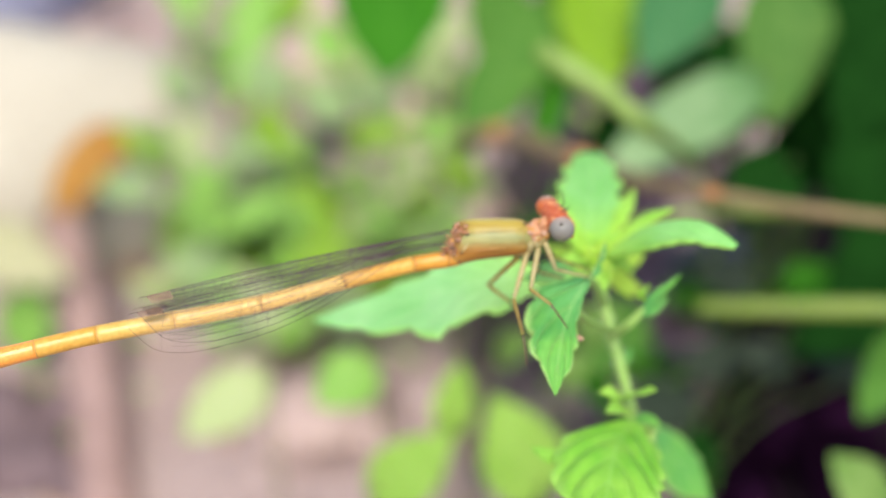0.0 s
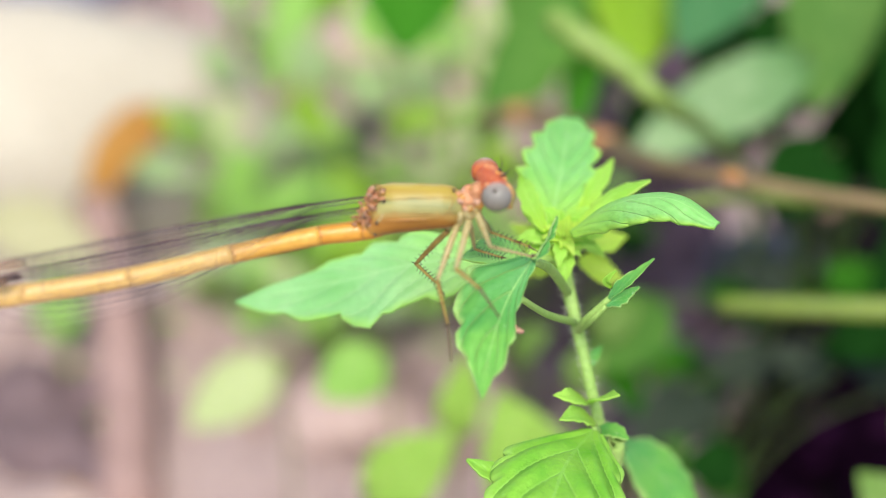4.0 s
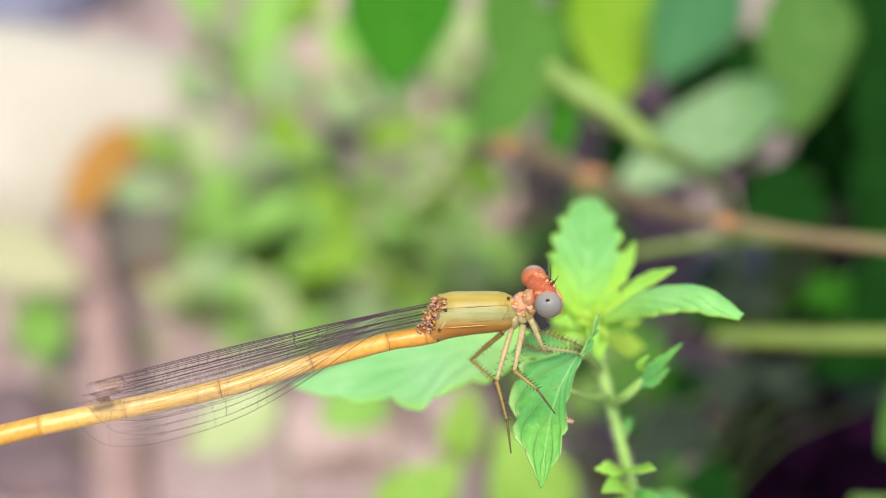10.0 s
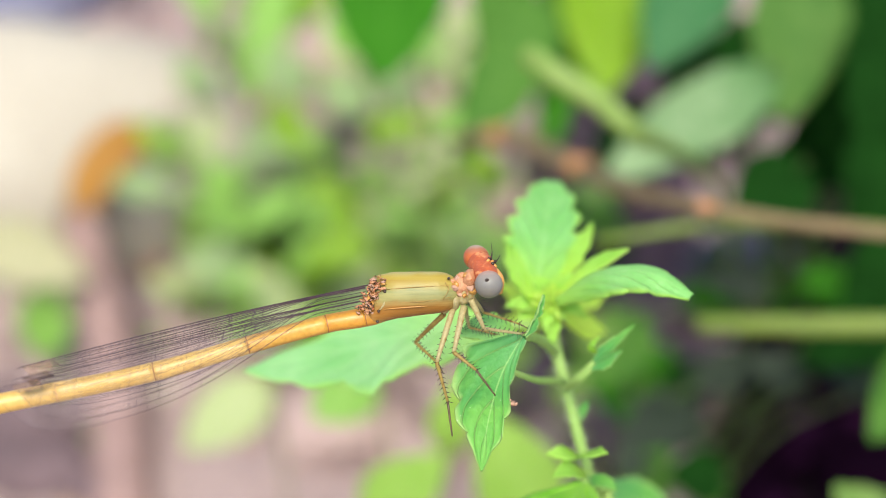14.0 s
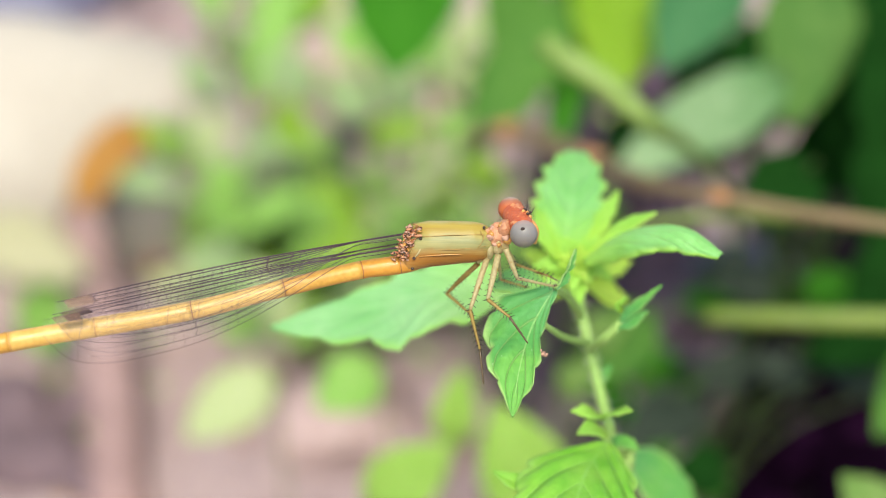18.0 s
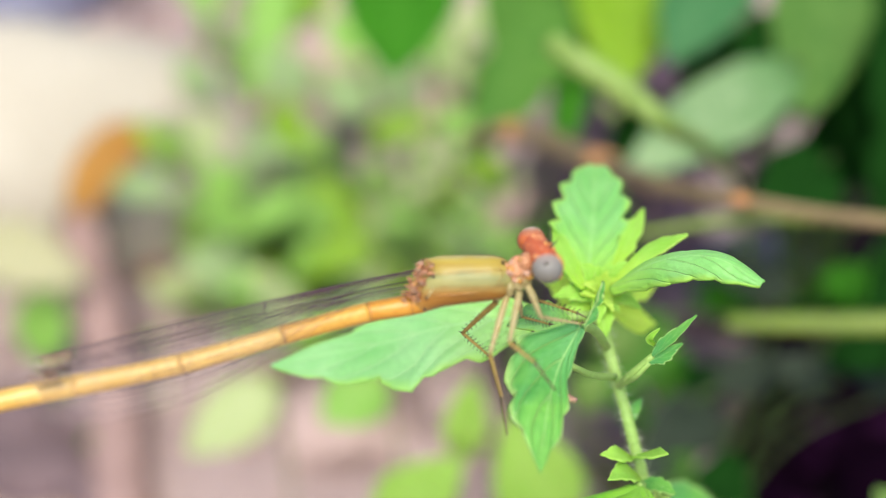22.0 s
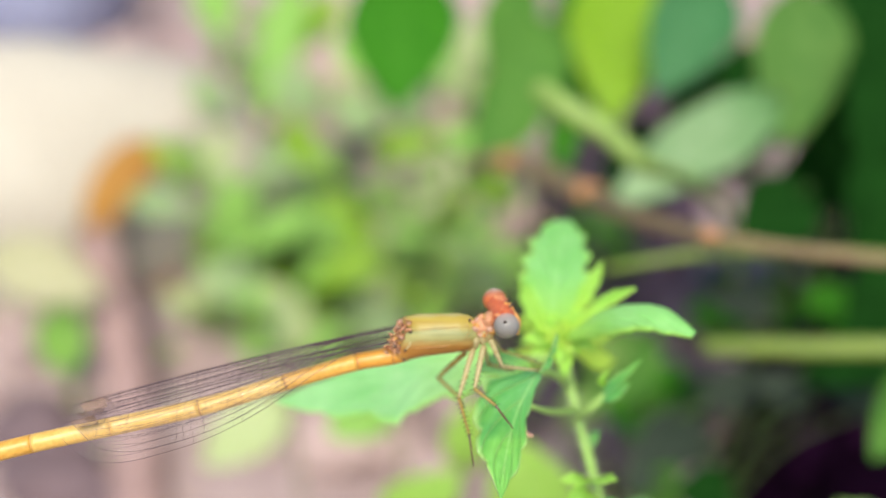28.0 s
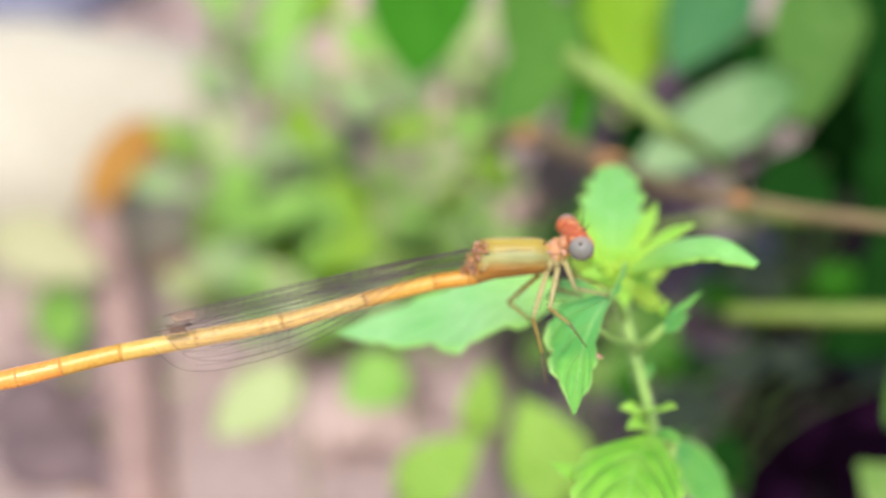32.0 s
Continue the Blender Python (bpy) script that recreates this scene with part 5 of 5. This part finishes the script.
    for c in ((0.58, -0.66, -1.72), (-3.27, -0.78, -2.47), (-3.66, -0.66, -3.66), (-3.75, -0.42, -4.30)):
        part("thorax_dot", ball(at(c), (0.0001, 0.00009, 0.0001), None, 2), MAT["black"], fly, "small black dot")
    part("prothorax", lump(at((1.45, 0.0, -2.15)), (0.00078, 0.00066, 0.00072), 20, 0.22, 4, 12), MAT["pinkish"], fly, "mottled pink front breast")
    for k in range(18):
        c = Vector((1.45 + 0.72 * math.cos(k * 2.4) * rnd0.uniform(0.4, 1), rnd0.uniform(-0.62, -0.2), -2.15 + 0.62 * math.sin(k * 2.4)))
        r = rnd0.uniform(0.14, 0.25) / 1000
        part("prothorax_lobe", lump(at(c), (r * 1.15, r, r), 40 * k, 0.3, 3, k), MAT[("pinkish", "hinge", "amber")[k % 3]], fly, "mottled pink lobe of the front breast")
    for k, (c, r) in enumerate((((0.95, -0.1, -3.2), 0.36), ((1.45, -0.1, -2.95), 0.36), ((1.85, -0.05, -2.75), 0.34), ((0.35, 0.1, -3.35), 0.38))):
        part("hip", lump(at(c), (r / 1000 * 0.9, r / 1000, r / 1000 * 1.5), 0, 0.3, 3, 33 + k), MAT["cream_leg"], fly, "pale amber hip joint")
    part("neck", lump(at((1.81, -0.40, -1.74)), (0.0004, 0.0006, 0.00055), 0, 0.25, 3, 5), MAT["pinkish"], fly)
    rnd = random.Random(3)
    for k in range(150):
        f = rnd.random()
        c = Vector((-3.55 - 0.95 * f + rnd.uniform(-0.5, 0.45), rnd.uniform(-0.95, -0.2), -1.62 - 2.1 * f + rnd.uniform(-0.25, 0.2)))
        d = Vector((rnd.uniform(-1, 0.6), rnd.uniform(-0.6, 0.3), rnd.uniform(-1, 1))).normalized() * rnd.uniform(0.12, 0.34)
        r = rnd.uniform(0.05, 0.10)
        if k % 3:
            part("wing_hinge", lump(at(c), (r * 0.0022, r * 0.0010, r * 0.0010), 77 * k, 0.9, 2, k), MAT[("pinkish", "hinge", "amber")[k % 5 % 3]], fly)
        else:
            part("wing_hinge", rod([c - d, c + Vector((0, -0.12, 0)), c + d], [r * 0.2, r * 0.3, r * 0.2], 4, 6), MAT["ring" if k % 2 else "pinkish"], fly)
        if k % 9 == 4:
            part("hinge_dot", ball(at(c + Vector((0, -0.15, 0))), (0.00007, 0.00007, 0.00007), None, 1), MAT["black"], fly)
        if k % 5 == 0:
            part("bristle", rod([c, c + Vector((rnd.uniform(-0.3, 0.1), -0.2, rnd.uniform(0.1, 0.3)))], [0.025, 0.01], 1, 4), MAT["black"], fly)

    # head: a dumb-bell across the body, with a big eye at each end
    near, far = Vector((2.95, -1.55, -2.08)), Vector((2.33, 0.9, -0.60))
    span = far - near
    head = part("head", rod([near + span * 0.05 + Vector((0.1, 0, 0)), near + span * 0.3 + Vector((0.12, 0, 0)), near + span * 0.65 + Vector((0.14, 0, -0.04)), far + span * 0.02, far + span * 0.22], [0.60, 0.70, 0.76, 0.76, 0.60, 0.12], 28, 28), MAT["red"], fly, "orange-red head")
    part("eye", ball(at(far + Vector((-0.06, 0.12, 0.10))), (0.00080, 0.00078, 0.00078)), MAT["far_eye"], fly, "red eye with a pale greyish cap")
    part("face", rod([near + span * 0.75 + Vector((0.52, 0, 0.05)), near + span * 0.45 + Vector((0.68, -0.1, 0.0)), near + span * 0.2 + Vector((0.72, -0.05, -0.1)), near + span * 0.1 + Vector((0.62, 0.3, -0.7))], [0.16, 0.32, 0.36, 0.26], 14, 14), MAT["face"], fly, "orange-yellow face")
    part("eye", ball(at(near), (0.00084, 0.0008, 0.00084), None, 4), MAT["eye"], fly, "pale grey eye with a black point")
    for k, o in enumerate(((0.50, -0.42, 0.45), (0.34, -0.30, 0.74), (0.62, -0.2, 0.66), (0.72, -0.5, 0.1), (0.3, -0.62, 0.3), (0.78, -0.4, 0.35))):
        part("brow_lobe", lump(at(near + span * 0.5 + Vector(o) * 0.9), (0.00014, 0.00011, 0.00012), 30 * k, 0.4, 2, k), MAT["face"], head, "small orange-yellow lobe by the simple eyes")
    part("eye_point", ball(at(near + Vector((-0.12, -0.76, 0.27))), (0.00014, 0.00008, 0.00014), None, 2), MAT["black"], fly)
    for o in ((0.62, -0.35, 0.52), (0.42, 0.0, 0.8), (0.78, 0.05, 0.62)):
        part("ocellus", ball(at(near + span * 0.5 + Vector(o) + Vector((-0.05, -0.15, -0.02))), (0.0001, 0.0001, 0.0001), None, 2), MAT["black"], fly, "tiny black simple eye")
    crown = near + span * 0.5
    part("antenna", rod([crown + Vector((0.5, -0.2, 0.7)), crown + Vector((0.55, -0.25, 1.2)), crown + Vector((0.5, -0.3, 1.75))], [0.055, 0.03, 0.012], 8, 6), MAT["black"], fly)
    part("antenna", rod([crown + Vector((0.75, 0.2, 0.5)), crown + Vector((0.95, 0.15, 0.8)), crown + Vector((1.05, 0.15, 1.0))], [0.04, 0.024, 0.012], 8, 6), MAT["black"], fly)

    # legs: thigh, spiny shin, foot
    def spines(pts, count, size, owner):
        line = spline([Vector(p) for p in pts], count)
        ahead = (line[-1] - line[0]).normalized()
        across = ahead.cross(Vector((0, 1, 0))).normalized()
        for c in line[1:]:
            for s in (-1, 1):
                tip = Vector(c) + (ahead * 0.45 + across * s * 0.8 + Vector((0, -0.3, 0))) * size * 0.6
                part("spine", tube([at(c), at(tip)], [0.00004, 0.00001], 1, 4), MAT["black"], owner, smooth=False)

    def leg(hip, knee, ankle, toe, thigh=0.2, mat="cream_leg", shin_mat="tan_leg", count=8, foot_mat="dark_leg"):
        hip, knee, ankle, toe = map(Vector, (hip, knee, ankle, toe))
        top = part("leg", rod([hip, hip.lerp(knee, 0.5) + Vector((0, -0.05, 0.03)), knee], [thigh * 0.85, thigh * 0.78, thigh * 0.5], 10, 10), MAT[mat], fly, "pale cream thigh")
        spines([hip.lerp(knee, 0.3), knee], 6, 0.6, top)
        shin = part("shin", rod([knee, knee.lerp(ankle, 0.5), ankle], [thigh * 0.55, thigh * 0.42, thigh * 0.34], 10, 8), MAT[shin_mat], top)
        spines([knee, ankle], count, 0.6, top)
        part("foot", rod([ankle, ankle.lerp(toe, 0.6), toe], [thigh * 0.36, thigh * 0.28, thigh * 0.2], 6, 6), MAT[foot_mat], top)

    leg((0.26, 0.60, -3.95), (-1.62, 3.60, -5.88), (-0.23, 2.00, -7.01), (0.18, 1.20, -7.63), 0.2, "tan_leg")
    leg((0.80, 0.00, -3.64), (-0.19, -1.00, -6.73), (0.44, -0.80, -9.10), (0.70, -0.80, -11.21), 0.23)
    leg((1.46, -0.80, -3.40), (0.84, -2.00, -6.05), (2.14, -2.50, -7.06), (3.26, -2.20, -8.60), 0.24)
    leg((1.89, -1.00, -2.99), (2.67, -0.50, -4.77), (5.03, 1.50, -5.25), (5.48, 2.00, -5.15), 0.22, shin_mat="cream_leg")
    leg((2.11, 1.00, -3.08), (2.70, 2.00, -3.92), (4.90, 2.20, -4.67), (5.46, 2.20, -4.95), 0.16)
    leg((1.57, 1.50, -3.62), (1.81, 3.00, -4.92), (3.37, 3.00, -5.35), (4.25, 3.00, -5.49), 0.16)

    # wings: clear blades on a narrow stalk, with a fan of long veins and a net of fine ones
    def wing(base, tip, across, width, seed, sag=0.0):
        base, tip, across = Vector(base), Vector(tip), Vector(across).normalized()
        rnd = random.Random(seed)

        def place(u, v):
            grow = min(1.0, max(0.0, (u - 0.16) / 0.5))
            tail = (0.07 + 0.93 * math.sin(grow * math.pi / 2)) * max(0.0, 1 - max(0.0, (u - 0.72) / 0.285) ** 2.4) ** 0.55
            ripple = Vector((0, 0.05 * math.sin(v * 14 + seed), 0)) * min(1, u * 3)
            return base.lerp(tip, u) + across * width * tail * v + Vector((0, 0, sag * math.sin(math.pi * u))) + ripple

        bm = bmesh.new()
        grid = [[[bm.verts.new(at(place(i / 36, j / 8) + Vector((0, off, 0)))) for j in range(9)] for i in range(37)] for off in (0, 0.01)]
        for g in grid:
            for i in range(36):
                for j in range(8):
                    bm.faces.new((g[i][j], g[i + 1][j], g[i + 1][j + 1], g[i][j + 1]))
        ob = part("wing", bm, MAT["film"], fly, "clear folded wing")
        veins = bmesh.new()
        runs = [0.0, 0.05, 0.13, 0.22, 0.33, 0.46, 0.60, 0.74, 0.88, 1.0]
        for k, v in enumerate(runs):
            start, stop = (0.0, 0.995) if k in (0, 9) else (0.0 if k < 4 else 0.1 + 0.03 * k, 0.985 - 0.015 * k)
            thick = 0.027 if k < 3 else 0.018 if k in (3, 9) else 0.012
            rod([place(start + (stop - start) * q / 14, v) for q in range(15)], [thick, thick, thick * 0.85, thick * 0.6], 40, 4, veins)
        knots = [0.17, 0.30, 0.335, 0.40] + [0.44 + 0.03 * k for k in range(16)]
        for k, u in enumerate(knots):
            u += rnd.uniform(-0.006, 0.006)
            strong = k < 4
            deep = 3 if strong else rnd.choice((3, 3, 4, 6, 9))
            drift = 0.0
            for a, b in zip(runs[:deep], runs[1:deep + 1]):
                if a < 0.2 or rnd.random() < 0.8:
                    rod([place(u + drift, a), place(u + drift + 0.003, b)], [0.034, 0.028] if strong else [0.015 if a < 0.2 else 0.010, 0.010], 1, 4, veins)
                drift += rnd.uniform(-0.004, 0.006)
        part("vein_net", veins, MAT["vein"], ob, "fine dark net of veins", False)
        mark = bmesh.new()
        q = [place(0.905, 0.0), place(0.975, 0.0), place(0.955, 0.24), place(0.89, 0.19)]
        vs = [[mark.verts.new(at(c + Vector((0, o, 0)))) for c in q] for o in (-0.03, 0.04)]
        mark.faces.new(vs[0]), mark.faces.new(vs[1][::-1])
        for i in range(4):
            mark.faces.new((vs[0][i], vs[0][(i + 1) % 4], vs[1][(i + 1) % 4], vs[1][i]))
        part("wing_spot", mark, MAT["spot"], ob, "reddish brown wing spot", False)

    wing((-4.45, -0.55, -2.2), (-24.2, -4.9, -6.6), (0.04, -0.25, -0.95), 4.0, 1, 0.25)
    wing((-4.60, -0.70, -3.0), (-24.7, -5.4, -7.6), (0.04, -0.25, -0.95), 3.6, 2, 0.25)
    wing((-4.30, 0.90, -2.1), (-24.6, -3.2, -6.65), (0.04, 0.55, -0.83), 3.6, 3, 0.2)
    wing((-4.45, 1.00, -2.7), (-25.0, -3.0, -7.4), (0.04, 0.55, -0.83), 3.3, 4, 0.2)


make_ground()
make_litter()
make_bush()
make_weeds()
make_herb()
make_damselfly()
